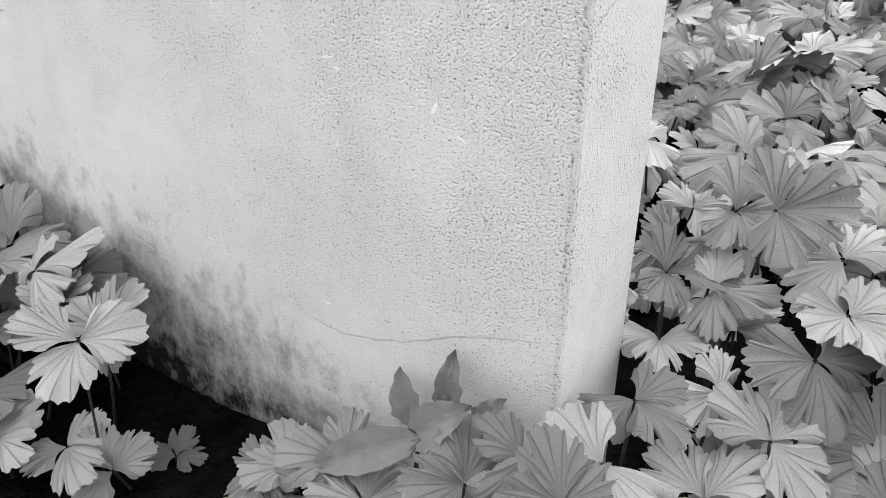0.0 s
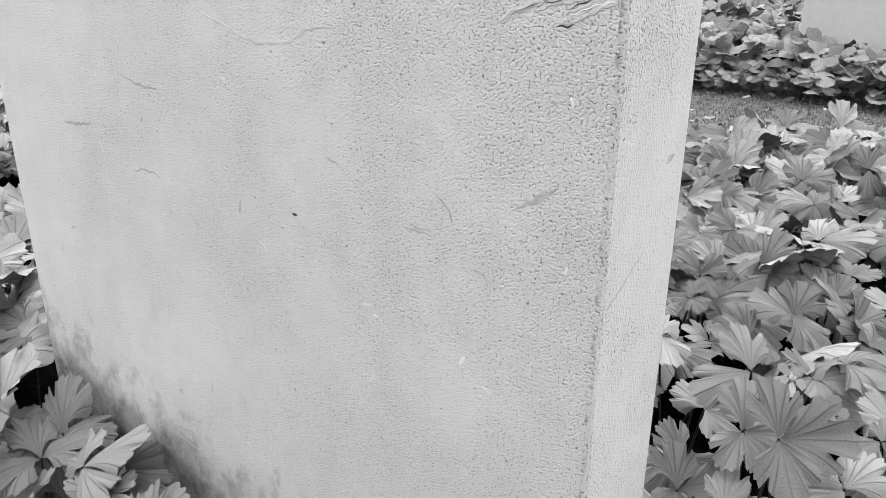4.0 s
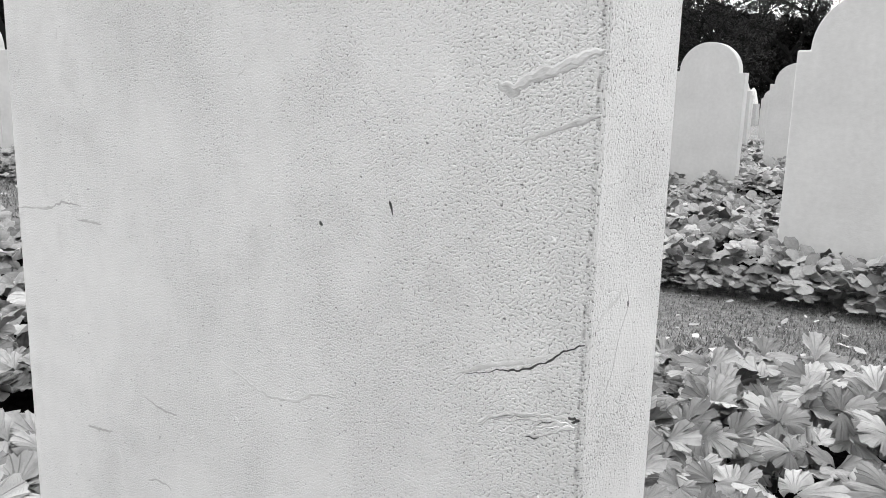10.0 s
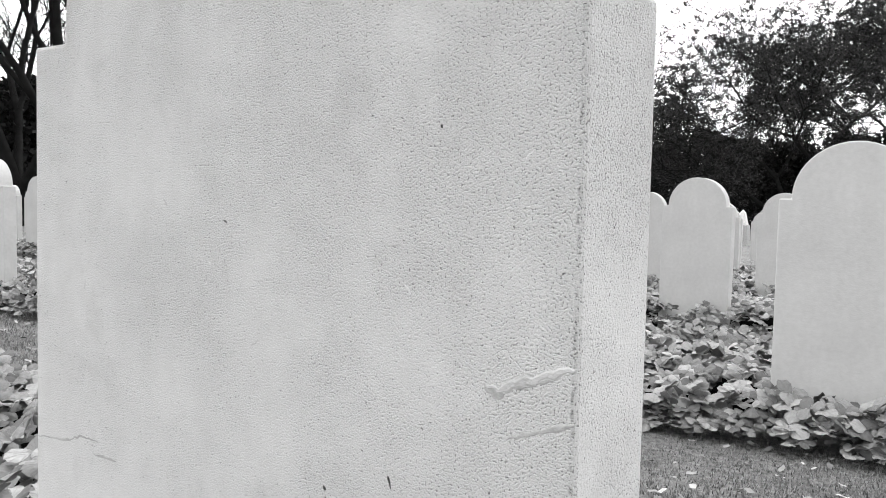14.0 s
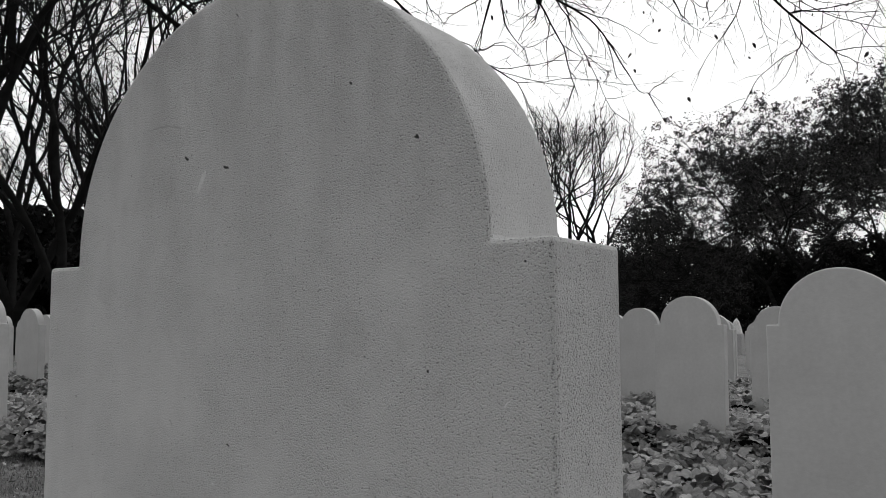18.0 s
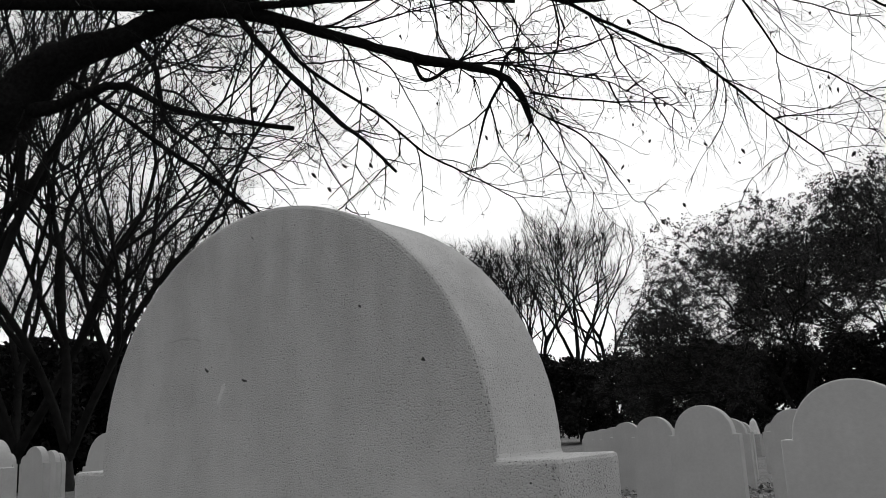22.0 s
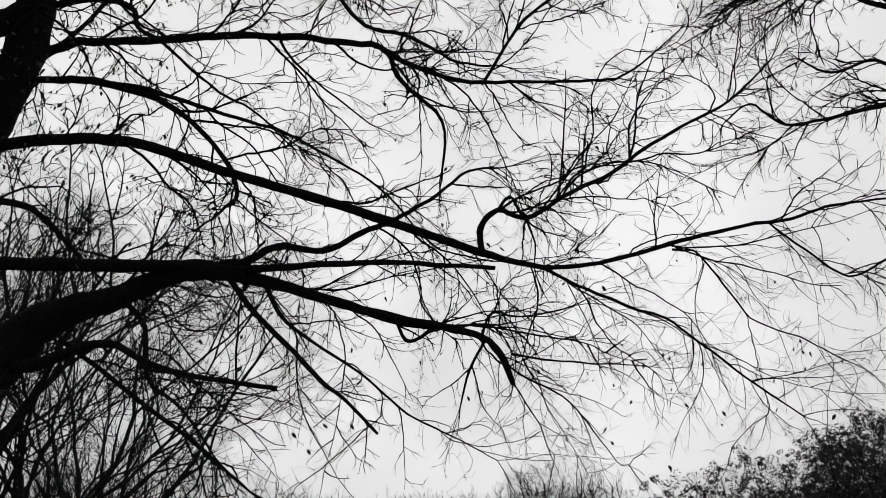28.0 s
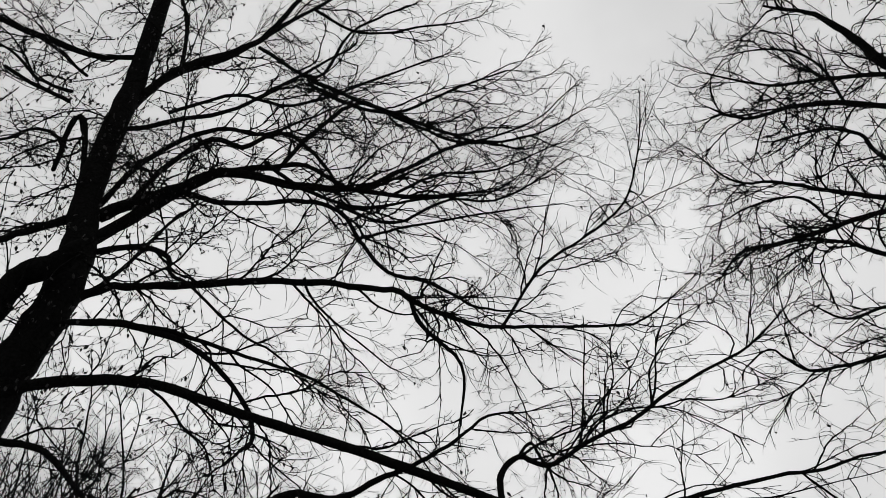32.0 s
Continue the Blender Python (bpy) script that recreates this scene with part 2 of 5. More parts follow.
class Soup:
    """Gathers many pieces into one mesh."""

    def __init__(self):
        self.v, self.f, self.n = [], [], 0

    def add(self, verts, faces):
        self.v.append(np.asarray(verts, float))
        self.f.append(np.asarray(faces, int) + self.n)
        self.n += len(verts)

    def mesh(self, name, material, smooth=False):
        """All faces gathered must have the same number of corners."""
        verts, faces = np.concatenate(self.v), np.concatenate(self.f)
        corners = faces.shape[1]
        me = bpy.data.meshes.new(name)
        me.vertices.add(len(verts))
        me.vertices.foreach_set("co", verts.astype(np.float32).ravel())
        me.loops.add(faces.size)
        me.loops.foreach_set("vertex_index", faces.astype(np.int32).ravel())
        me.polygons.add(len(faces))
        me.polygons.foreach_set("loop_start", np.arange(0, faces.size, corners, dtype=np.int32))
        if smooth:
            me.polygons.foreach_set("use_smooth", np.ones(len(faces), dtype=bool))
        me.materials.append(material)
        me.update(calc_edges=True)
        return me


FACES = {}


def tube(soup, pts, radii, sides=5):
    pts, radii = np.asarray(pts, float), np.asarray(radii, float)
    n = len(pts)
    d = np.empty_like(pts)
    d[1:-1], d[0], d[-1] = pts[2:] - pts[:-2], pts[1] - pts[0], pts[-1] - pts[-2]
    d /= np.sqrt((d * d).sum(1))[:, None] + 1e-9
    rx, ry, rz = (0.31, 0.17, 0.93) if abs(d[:, 2]).mean() < 0.8 else (0.9, 0.3, 0.1)
    a = np.stack([d[:, 1] * rz - d[:, 2] * ry, d[:, 2] * rx - d[:, 0] * rz, d[:, 0] * ry - d[:, 1] * rx], 1)
    a /= np.sqrt((a * a).sum(1))[:, None] + 1e-9
    b = np.stack([d[:, 1] * a[:, 2] - d[:, 2] * a[:, 1], d[:, 2] * a[:, 0] - d[:, 0] * a[:, 2], d[:, 0] * a[:, 1] - d[:, 1] * a[:, 0]], 1)
    if (n, sides) not in FACES:
        th = np.arange(sides) * 2 * np.pi / sides
        i, j = np.meshgrid(np.arange(n - 1), np.arange(sides), indexing="ij")
        i, j = i.ravel(), j.ravel()
        k = (j + 1) % sides
        FACES[n, sides] = (np.cos(th)[None, :, None], np.sin(th)[None, :, None], np.stack([i * sides + j, i * sides + k, (i + 1) * sides + k, (i + 1) * sides + j], 1))
    c, q, faces = FACES[n, sides]
    soup.add((pts[:, None] + (a[:, None] * c + b[:, None] * q) * radii[:, None, None]).reshape(-1, 3), faces)


def smooth_line(pts, per=4):
    """A Catmull-Rom line through the given rows (any number of columns)."""
    p = np.asarray(pts, float)
    q = np.vstack([2 * p[0] - p[1], p, 2 * p[-1] - p[-2]])
    out = []
    for i in range(1, len(q) - 2):
        for s in np.arange(per) / per:
            out.append(0.5 * (2 * q[i] + (q[i + 1] - q[i - 1]) * s + (2 * q[i - 1] - 5 * q[i] + 4 * q[i + 1] - q[i + 2]) * s * s
                              + (3 * q[i] - q[i - 1] - 3 * q[i + 1] + q[i + 2]) * s ** 3))
    out.append(p[-1])
    return np.array(out)


# ---- ground ----
def gz(y):
    """The ground falls gently away from the first grave."""
    return -0.0195 * max(-2.0, min(y, 22.0))


def grid_ground():
    xs = np.concatenate([np.linspace(-400, -40, 10), np.linspace(-36, 30, 60), np.linspace(40, 400, 10)])
    ys = np.concatenate([np.linspace(-400, -12, 10), np.linspace(-10, 60, 70), np.linspace(70, 400, 10)])
    verts = [(x, y, gz(y) + 0.012 * noise.noise(Vector((x * 0.7, y * 0.7, 0.3)))) for y in ys for x in xs]
    w = len(xs)
    faces = [(j * w + i, j * w + i + 1, (j + 1) * w + i + 1, (j + 1) * w + i) for j in range(len(ys) - 1) for i in range(w - 1)]
    return mesh_of("ground", verts, faces, M_LAWN, True)


tagged(new("ground", grid_ground()), "mown damp grass lawn between the rows of graves", "lawn", kind="structure")

ROW = 2.1        # from one row of headstones to the next
STEP = 1.1       # along a row
BED_FRONT, BED_BACK = -0.27, 1.13


def bed_mesh(x0, x1, y0, y1, seed, height):
    """A low mound of dug soil with a crumbling edge."""
    nx, ny = int((x1 - x0) / 0.08), int((y1 - y0) / 0.07)
    verts = []
    for j in range(ny + 1):
        for i in range(nx + 1):
            x, y = x0 + (x1 - x0) * i / nx, y0 + (y1 - y0) * j / ny
            e = min(j, ny - j, 2) / 2
            wob = 0.03 * noise.noise(Vector((x * 5, y * 5 + seed, 1.7))) if e == 0 else 0
            z = -0.03 + height * e ** 0.5 + 0.018 * noise.noise(Vector((x * 9, y * 9, seed))) * e
            verts.append((x, y + wob + (0.05 if j == 0 else 0), z + gz(y)))
    w = nx + 1
    faces = [(j * w + i, j * w + i + 1, (j + 1) * w + i + 1, (j + 1) * w + i) for j in range(ny) for i in range(nx)]
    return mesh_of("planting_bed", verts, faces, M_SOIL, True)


BEDS = []
for row, (x0, x1) in enumerate([(-2.6, 1.6), (-7.0, 1.6), (-9.0, 2.0), (-11.0, 1.0), (-13.0, 0.5)]):
    y = row * ROW
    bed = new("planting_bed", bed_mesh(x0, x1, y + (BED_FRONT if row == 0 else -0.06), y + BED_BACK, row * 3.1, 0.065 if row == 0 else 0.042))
    tagged(bed, "long soil bed planted with leafy groundcover, blackened for its shade", "flower bed", kind="structure")
    BEDS.append((bed, x0, x1, y))


# ---- headstones ----
HALF, SHOULDER, INNER, THICK = 0.1905, 0.68, 0.158, 0.072


def stone_profile(n):
    p = [(-HALF, -0.06), (HALF, -0.06), (HALF, SHOULDER), (INNER, SHOULDER)]
    for k in range(n + 1):
        a = math.pi * k / n
        p.append((INNER * math.cos(a), SHOULDER + 0.004 + 0.151 * math.sin(a)))
    p += [(-INNER, SHOULDER), (-HALF, SHOULDER)]
    return p


def headstone_bm(n, bevel, cuts):
    bm = bmesh.new()
    prof = stone_profile(n)
    vs = [bm.verts.new((x, 0, z)) for x, z in prof]
    face = bm.faces.new(vs)
    if face.normal.y > 0:
        face.normal_flip()
    back = bmesh.ops.extrude_face_region(bm, geom=[face])
    bmesh.ops.translate(bm, verts=[v for v in back["geom"] if isinstance(v, bmesh.types.BMVert)], vec=(0, THICK, 0))
    bmesh.ops.recalc_face_normals(bm, faces=bm.faces)
    edges = [e for e in bm.edges if len(e.link_faces) == 2 and e.calc_face_angle() > 0.6]
    bmesh.ops.bevel(bm, geom=edges, offset=bevel, segments=cuts, affect="EDGES", profile=0.5)
    return bm


main_stone = new("headstone")
tagged(main_stone, "pale limestone war-grave headstone with arched top and square shoulders", "headstone", "war-grave headstones")
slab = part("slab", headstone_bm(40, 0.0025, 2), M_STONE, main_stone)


def ribbon(pts, width, lift, taper=True, side=False):
    """A thin raised smear or scratch on the face y = 0, from (x, z) points."""
    bm = bmesh.new()
    line = smooth_line(pts, 9)
    n = len(line)
    for i in range(1, n - 1):
        line[i, 1] += 0.0013 * noise.noise(Vector((line[i, 0] * 330, line[i, 1] * 330, 3.1)))
    d = np.gradient(line, axis=0)
    d /= np.linalg.norm(d, axis=1)[:, None] + 1e-9
    rows = []
    for i in range(n):
        s = i / (n - 1)
        w = width * 0.5 * ((min(1, 4 * s) * min(1, 4 * (1 - s))) ** 0.6 * 0.85 + 0.15 if taper else 1)
        w *= 1 + 0.7 * noise.noise(Vector((line[i][0] * 210, line[i][1] * 210, width * 900)))
        nx, nz = -d[i][1], d[i][0]
        rows.append([bm.verts.new((line[i][0] + nx * w * o, -0.16 * lift * h, line[i][1] + nz * w * o)) for o, h in ((-1, -0.3), (-0.45, 1), (0.45, 1), (1, -0.3))])
    for a, b in zip(rows, rows[1:]):
        for k in range(3):
            bm.faces.new((a[k], a[k + 1], b[k + 1], b[k]))
    if side:
        for v in bm.verts:
            v.co = (HALF - v.co.y, v.co.x, v.co.z)
    bmesh.ops.recalc_face_normals(bm, faces=bm.faces)
    return bm


part("crack", ribbon([(0.138, 0.399), (0.153, 0.404), (0.164, 0.407), (0.174, 0.412), (0.182, 0.418), (0.1895, 0.422)], 0.0008, 0.0004), M_MARK_DARK, slab, "thin dark crack")
part("smear", ribbon([(0.134, 0.3985), (0.150, 0.4055), (0.163, 0.4095), (0.175, 0.4145)], 0.0024, 0.0006), M_MARK_LIGHT, slab)
SCRAPES = [
    ([(0.1440, 0.3801), (0.1528, 0.3852), (0.1657, 0.3897), (0.1801, 0.3921), (0.1882, 0.3909)], 0.0016, M_MARK_LIGHT),
    ([(0.1452, 0.3800), (0.1540, 0.3846), (0.1660, 0.3888), (0.1780, 0.3908)], 0.0007, M_MARK_MID),
    ([(0.1510, 0.3845), (0.1636, 0.3884), (0.1782, 0.3902), (0.1863, 0.3898)], 0.0010, M_MARK_PALE),
    ([(0.1594, 0.3850), (0.1701, 0.3880), (0.1823, 0.3898)], 0.0006, M_MARK_MID),
    ([(0.1692, 0.3843), (0.1773, 0.3881), (0.1843, 0.3902)], 0.0012, M_MARK_LIGHT),
    ([(0.1683, 0.3821), (0.1784, 0.3872), (0.1875, 0.3899)], 0.0012, M_MARK_PALE),
    ([(0.1690, 0.3826), (0.1760, 0.3862), (0.1830, 0.3888)], 0.0005, M_MARK_DARK),
    ([(0.1673, 0.3811), (0.1725, 0.3822), (0.1805, 0.3860), (0.1880, 0.3893)], 0.0009, M_MARK_MID),
    ([(0.1665, 0.3806), (0.1700, 0.3808), (0.1730, 0.3818)], 0.0007, M_MARK_DARK),
    ([(0.1700, 0.3860), (0.1740, 0.3880), (0.1790, 0.3893)], 0.0005, M_MARK_DARK),
]
for pts, width, m in SCRAPES:
    part("scrape", ribbon(pts, width, 0.0011), m, slab)
part("hole", ribbon([(0.1850, 0.3912), (0.1872, 0.3922), (0.1890, 0.3926)], 0.0013, 0.0008), M_MARK_DARK, slab)
part("hole", ribbon([(0.1845, 0.3925), (0.1875, 0.3935)], 0.0013, 0.0010, False), M_MARK_DARK, slab)
part("smear", ribbon([(-0.011, 0.374), (0.009, 0.3675), (0.026, 0.363), (0.045, 0.365), (0.057, 0.371), (0.071, 0.3725)], 0.0020, 0.0010), M_MARK_LIGHT, slab)
part("clay_smear", ribbon([(0.149, 0.514), (0.155, 0.5125), (0.161, 0.515), (0.173, 0.519), (0.183, 0.523), (0.1895, 0.5245)], 0.0042, 0.0022), M_MARK_LIGHT, slab, "dried pale clay smear")
part("smear", ribbon([(0.149, 0.513), (0.154, 0.5105), (0.158, 0.511)], 0.005, 0.0006), M_MARK_MID, slab)
part("scrape", ribbon([(0.163, 0.514), (0.172, 0.517), (0.181, 0.520)], 0.002, 0.0011), M_MARK_MID, slab)
part("hole", ribbon([(0.1805, 0.5225), (0.1835, 0.5232)], 0.0013, 0.0012, False), M_MARK_DARK, slab)
part("smear", ribbon([(0.160, 0.4925), (0.174, 0.498), (0.1895, 0.503)], 0.0026, 0.0007), M_MARK_MID, slab)
part("scratch", ribbon([(0.099, 0.465), (0.101, 0.459)], 0.0016, 0.0004), M_MARK_DARK, slab)
part("pit", ribbon([(0.0600, 0.4516), (0.0622, 0.4506)], 0.0015, 0.0003), M_MARK_DARK, slab)
SCRATCHES = [
    ([(-0.19, 0.432), (-0.155, 0.435), (-0.14, 0.44), (-0.121, 0.439)], 0.0016, M_MARK_MID),
    ([(-0.128, 0.4315), (-0.103, 0.431)], 0.0018, M_MARK_MID),
    ([(0.067, 0.318), (0.076, 0.3125), (0.085, 0.305)], 0.0012, M_MARK_LIGHT),
    ([(0.119, 0.314), (0.125, 0.309), (0.127, 0.303)], 0.0012, M_MARK_MID),
    ([(0.106, 0.299), (0.117, 0.298)], 0.0012, M_MARK_MID),
    ([(0.154, 0.315), (0.163, 0.321), (0.171, 0.3265)], 0.0022, M_MARK_MID),
    ([(0.132, 0.323), (0.156, 0.328)], 0.001, M_MARK_LIGHT),
    ([(0.056, 0.126), (0.08, 0.123), (0.114, 0.132), (0.145, 0.147), (0.186, 0.161)], 0.0012, M_MARK_MID),
    ([(-0.076, 0.131), (-0.05, 0.126)], 0.0014, M_MARK_LIGHT),
    ([(0.03, 0.177), (0.041, 0.187)], 0.0012, M_MARK_LIGHT),
    ([(0.153, 0.179), (0.161, 0.171)], 0.0009, M_MARK_LIGHT),
    ([(0.164, 0.184), (0.177, 0.183)], 0.0009, M_MARK_LIGHT),
    ([(-0.033, 0.731), (-0.040, 0.718)], 0.0030, M_MARK_PALE),
    ([(-0.089, 0.761), (-0.072, 0.762), (-0.054, 0.759)], 0.0014, M_MARK_MID),
]
SMALL_MARKS = [
    ([(0.114, 0.305), (0.119, 0.309)], 0.0011, M_MARK_LIGHT),
    ([(0.103, 0.297), (0.111, 0.297), (0.118, 0.296)], 0.0011, M_MARK_MID),
    ([(0.134, 0.304), (0.138, 0.307)], 0.0009, M_MARK_LIGHT),
    ([(0.136, 0.287), (0.143, 0.286)], 0.0011, M_MARK_MID),
    ([(0.131, 0.243), (0.134, 0.248)], 0.0018, M_MARK_PALE),
    ([(0.142, 0.237), (0.147, 0.235)], 0.0012, M_MARK_PALE),
    ([(0.08, 0.256), (0.086, 0.257)], 0.001, M_MARK_PALE),
    ([(0.086, 0.252), (0.089, 0.252)], 0.0012, M_MARK_PALE),
    ([(0.063, 0.319), (0.07, 0.317)], 0.0011, M_MARK_MID),
    ([(0.008, 0.29), (0.006, 0.282)], 0.0012, M_MARK_MID),
    ([(-0.129, 0.306), (-0.115, 0.307), (-0.103, 0.309)], 0.0015, M_MARK_MID),
    ([(-0.073, 0.339), (-0.059, 0.335), (-0.043, 0.334)], 0.0014, M_MARK_MID),
    ([(-0.073, 0.289), (-0.061, 0.291), (-0.051, 0.289)], 0.0012, M_MARK_MID),
    ([(0.041, 0.29), (0.044, 0.289)], 0.0016, M_MARK_DARK),
    ([(0.002, 0.346), (0.005, 0.343)], 0.0016, M_MARK_PALE),
    ([(-0.018, 0.732), (-0.013, 0.73)], 0.0016, M_MARK_DARK),
    ([(0.076, 0.765), (0.078, 0.764)], 0.0016, M_MARK_DARK),
    ([(0.118, 0.733), (0.12, 0.731)], 0.0014, M_MARK_DARK),
    ([(-0.009, 0.819), (-0.007, 0.817)], 0.0014, M_MARK_DARK),
    ([(-0.052, 0.741), (-0.048, 0.739)], 0.0018, M_MARK_DARK),
    ([(0.176, 0.669), (0.177, 0.669)], 0.0012, M_MARK_DARK),
    ([(0.124, 0.621), (0.125, 0.62)], 0.0012, M_MARK_DARK),
    ([(0.117, 0.732), (0.119, 0.731)], 0.0012, M_MARK_DARK),
    ([(-0.012, 0.576), (-0.009, 0.575)], 0.0012, M_MARK_DARK),
]
for pts, width, m in SCRATCHES + SMALL_MARKS:
    part("scratch", ribbon(pts, width, 0.0004), m, slab)
part("groove", ribbon([(0.0318, 0.4387), (0.0354, 0.4299), (0.0286, 0.4191), (0.0239, 0.4062), (0.0160, 0.3979), (0.0079, 0.3919), (0.0030, 0.3896)], 0.0009, 0.0004, True, True), M_MARK_MID, slab)
part("groove", ribbon([(0.0345, 0.4315), (0.0354, 0.4290)], 0.0012, 0.0006, True, True), M_MARK_DARK, slab)
part("smear", ribbon([(0.0273, 0.4409), (0.0266, 0.4354), (0.0140, 0.4319), (0.0060, 0.4265)], 0.0022, 0.0005, True, True), M_MARK_LIGHT, slab)
part("scratch", ribbon([(0.004, 0.283), (0.018, 0.288), (0.036, 0.296)], 0.0010, 0.0004, True, True), M_MARK_MID, slab)
part("chip", ribbon([(0.058, 0.329), (0.050, 0.3265)], 0.0030, 0.0006, True, True), M_MARK_MID, slab)
nick = random.Random(77)
for k in range(70):
    x, z = 0.185 - 0.34 * nick.random() ** 1.6, nick.uniform(0.10, 0.62)
    a, l = nick.gauss(0.0, 0.7), nick.uniform(0.002, 0.008)
    end = (x + l * math.cos(a), z + l * math.sin(a))
    if abs(end[0]) < 0.186:
        part("nick", ribbon([(x, z), ((x + end[0]) / 2 + 0.0003, (z + end[1]) / 2), end], nick.uniform(0.0005, 0.0011), 0.0004), nick.choice((M_MARK_MID, M_MARK_LIGHT, M_MARK_PALE, M_MARK_LIGHT, M_MARK_PALE)), slab)

far_stone_bm = headstone_bm(24, 0.004, 2)
far_me = bpy.data.meshes.new("slab")
far_stone_bm.to_mesh(far_me)
far_stone_bm.free()
far_me.materials.append(M_STONE_FAR)
STONES = []
rnd = random.Random(4)
for row in range(1, 9):
    for j in range(-1, 16):
        x, y = -j * STEP - (0.045 if row == 1 else 0.0), row * ROW + 0.02
        ob = new("headstone", far_me)
        tagged(ob, "pale limestone headstone with arched top standing in a planted row", "headstone", "war-grave headstones")
        ob.matrix_world = pose(x + rnd.uniform(-0.02, 0.02), y + rnd.uniform(-0.015, 0.015), gz(y) + rnd.uniform(-0.015, 0.01) - (0.022 if row == 1 else 0), rnd.uniform(-0.6, 0.6), rnd.uniform(-0.5, 0.5), rnd.uniform(-1, 1))
        STONES.append((x, y))



def marker_stone(x, y):
    """A small white pointed stone on a grey plinth, far behind the rows."""
    thing = tagged(new("marker_stone"), "small white pointed stone on a grey plinth beyond the graves", "monument")
    thing.location = (x, y, gz(y))
    for name, w, z0, z1, taper, m in (("plinth", 0.36, -0.1, 0.58, 0.92, M_MARK_MID), ("capstone", 0.27, 0.584, 1.03, 0.5, M_MARK_PALE)):
        bm = bmesh.new()
        bmesh.ops.create_cube(bm, size=1.0)
        for v in bm.verts:
            k = taper if v.co.z > 0 else 1.0
            v.co = (v.co.x * w * k, v.co.y * w * k, z1 - (0.1 if name == "capstone" else 0.0) if v.co.z > 0 else z0)
        if name == "capstone":
            top = [f for f in bm.faces if f.normal.z > 0.9]
            made = bmesh.ops.poke(bm, faces=top)
            made["verts"][0].co.z = z1
        bmesh.ops.bevel(bm, geom=list(bm.edges), offset=0.008, segments=1, affect="EDGES")
        part(name, bm, m, thing)


marker_stone(-6.03, 23.83)


# ---- groundcover leaves ----
def leaf_geometry(across, along, rng):
    """A leaf of three broad, lobed, round-toothed and pleated leaflets, about 1 across."""
    verts, faces, uv = [], [], []
    cup = rng.uniform(0.0, 0.45)
    for ang, size in ((0, 0.55), (radians(98) + rng.uniform(-0.25, 0.25), 0.49), (-radians(98) + rng.uniform(-0.25, 0.25), 0.49)):
        size *= rng.uniform(0.88, 1.10)
        spread, fold, droop = radians(rng.uniform(50, 60)), rng.uniform(-0.05, 0.28), rng.uniform(0.15, 0.50)
        lift, twist = cup + rng.uniform(-0.12, 0.15), rng.uniform(-0.2, 0.2)
        sinus, deep = rng.uniform(0.33, 0.42), rng.uniform(0.28, 0.46)
        teeth = rng.uniform(0.0, 1.0)
        start = len(verts)
        for i in range(across + 1):
            a = -1 + 2 * i / across
            lobe = -deep * math.exp(-((abs(a) - sinus) / 0.05) ** 2)
            tooth = 0.12 * (abs(math.sin((a * 6.5 + teeth) * math.pi)) ** 0.7 - 0.7)
            reach = size * (1.0 - 0.55 * abs(a) ** 2.2)
            for j in range(along + 1):
                s = j / along
                r = reach * (0.04 + 0.96 * s) * (1 + (lobe + tooth) * s ** 3)
                th = a * spread * (0.62 + 0.38 * s)
                x, y = r * math.sin(th), r * math.cos(th)
                z = lift * s * size + fold * abs(x) + twist * x - droop * size * s ** 2.4 * (0.6 + 0.4 * a * a) - 0.016 * abs(math.sin(a * 3.5 * math.pi)) * s ** 0.7
                z += (0.022 * math.sin(a * 8 + teeth * 6) + 0.012 * math.sin(a * 17 + teeth * 20 + 3 * s)) * s * s
                verts.append((x * math.cos(ang) + y * math.sin(ang), -x * math.sin(ang) + y * math.cos(ang), z))
                uv.append((a, s, 0.0))
        w = along + 1
        for i in range(across):
            for j in range(along):
                faces.append((start + i * w + j, start + (i + 1) * w + j, start + (i + 1) * w + j + 1, start + i * w + j + 1))
    return np.array(verts), np.array(faces), np.array(uv)


def leaf_uvs(me, uv):
    me.attributes.new("leaf_uv", "FLOAT_VECTOR", "POINT").data.foreach_set("vector", np.asarray(uv, np.float32).ravel())
    return me


leaf_rng = random.Random(11)
HERO_MESHES = []
for k in range(14):
    v, f, uv = leaf_geometry(40, 6, leaf_rng)
    HERO_MESHES.append(leaf_uvs(mesh_of("leaf", v.tolist(), f.tolist(), M_LEAF, True), uv))
MID_LEAVES = [leaf_geometry(22, 4, leaf_rng) for k in range(10)]
LOW_LEAVES = [leaf_geometry(8, 2, leaf_rng) for k in range(8)]
FAR_LEAVES = [leaf_geometry(4, 2, leaf_rng) for k in range(8)]


def leaf_matrix(x, y, z, size, yaw, tilt, way):
    return pose(x, y, z) @ pose(0, 0, 0, 0, 0, way) @ pose(0, 0, 0, tilt, 0, 0) @ pose(0, 0, 0, 0, 0, yaw) @ Matrix.Scale(size, 4)


def inside_stone(x, y, grow):
    for sx, sy in [(0, 0)] + STONES:
        if abs(x - sx) < HALF + grow and -grow < y - sy < THICK + grow:
            return True
    return False


def bare(x, y):
    """A gap in the leaves by the foot of the stone."""
    return ((x + 0.03) / 0.12) ** 2 + ((y + 0.03) / 0.06) ** 2 < 1 or (0.05 < x < 0.25 and -0.09 < y < -0.01) or (-0.1 < x < 0.3 and y < -0.09) or ((x - 0.262) / 0.05) ** 2 + ((y - 0.085) / 0.08) ** 2 < 1


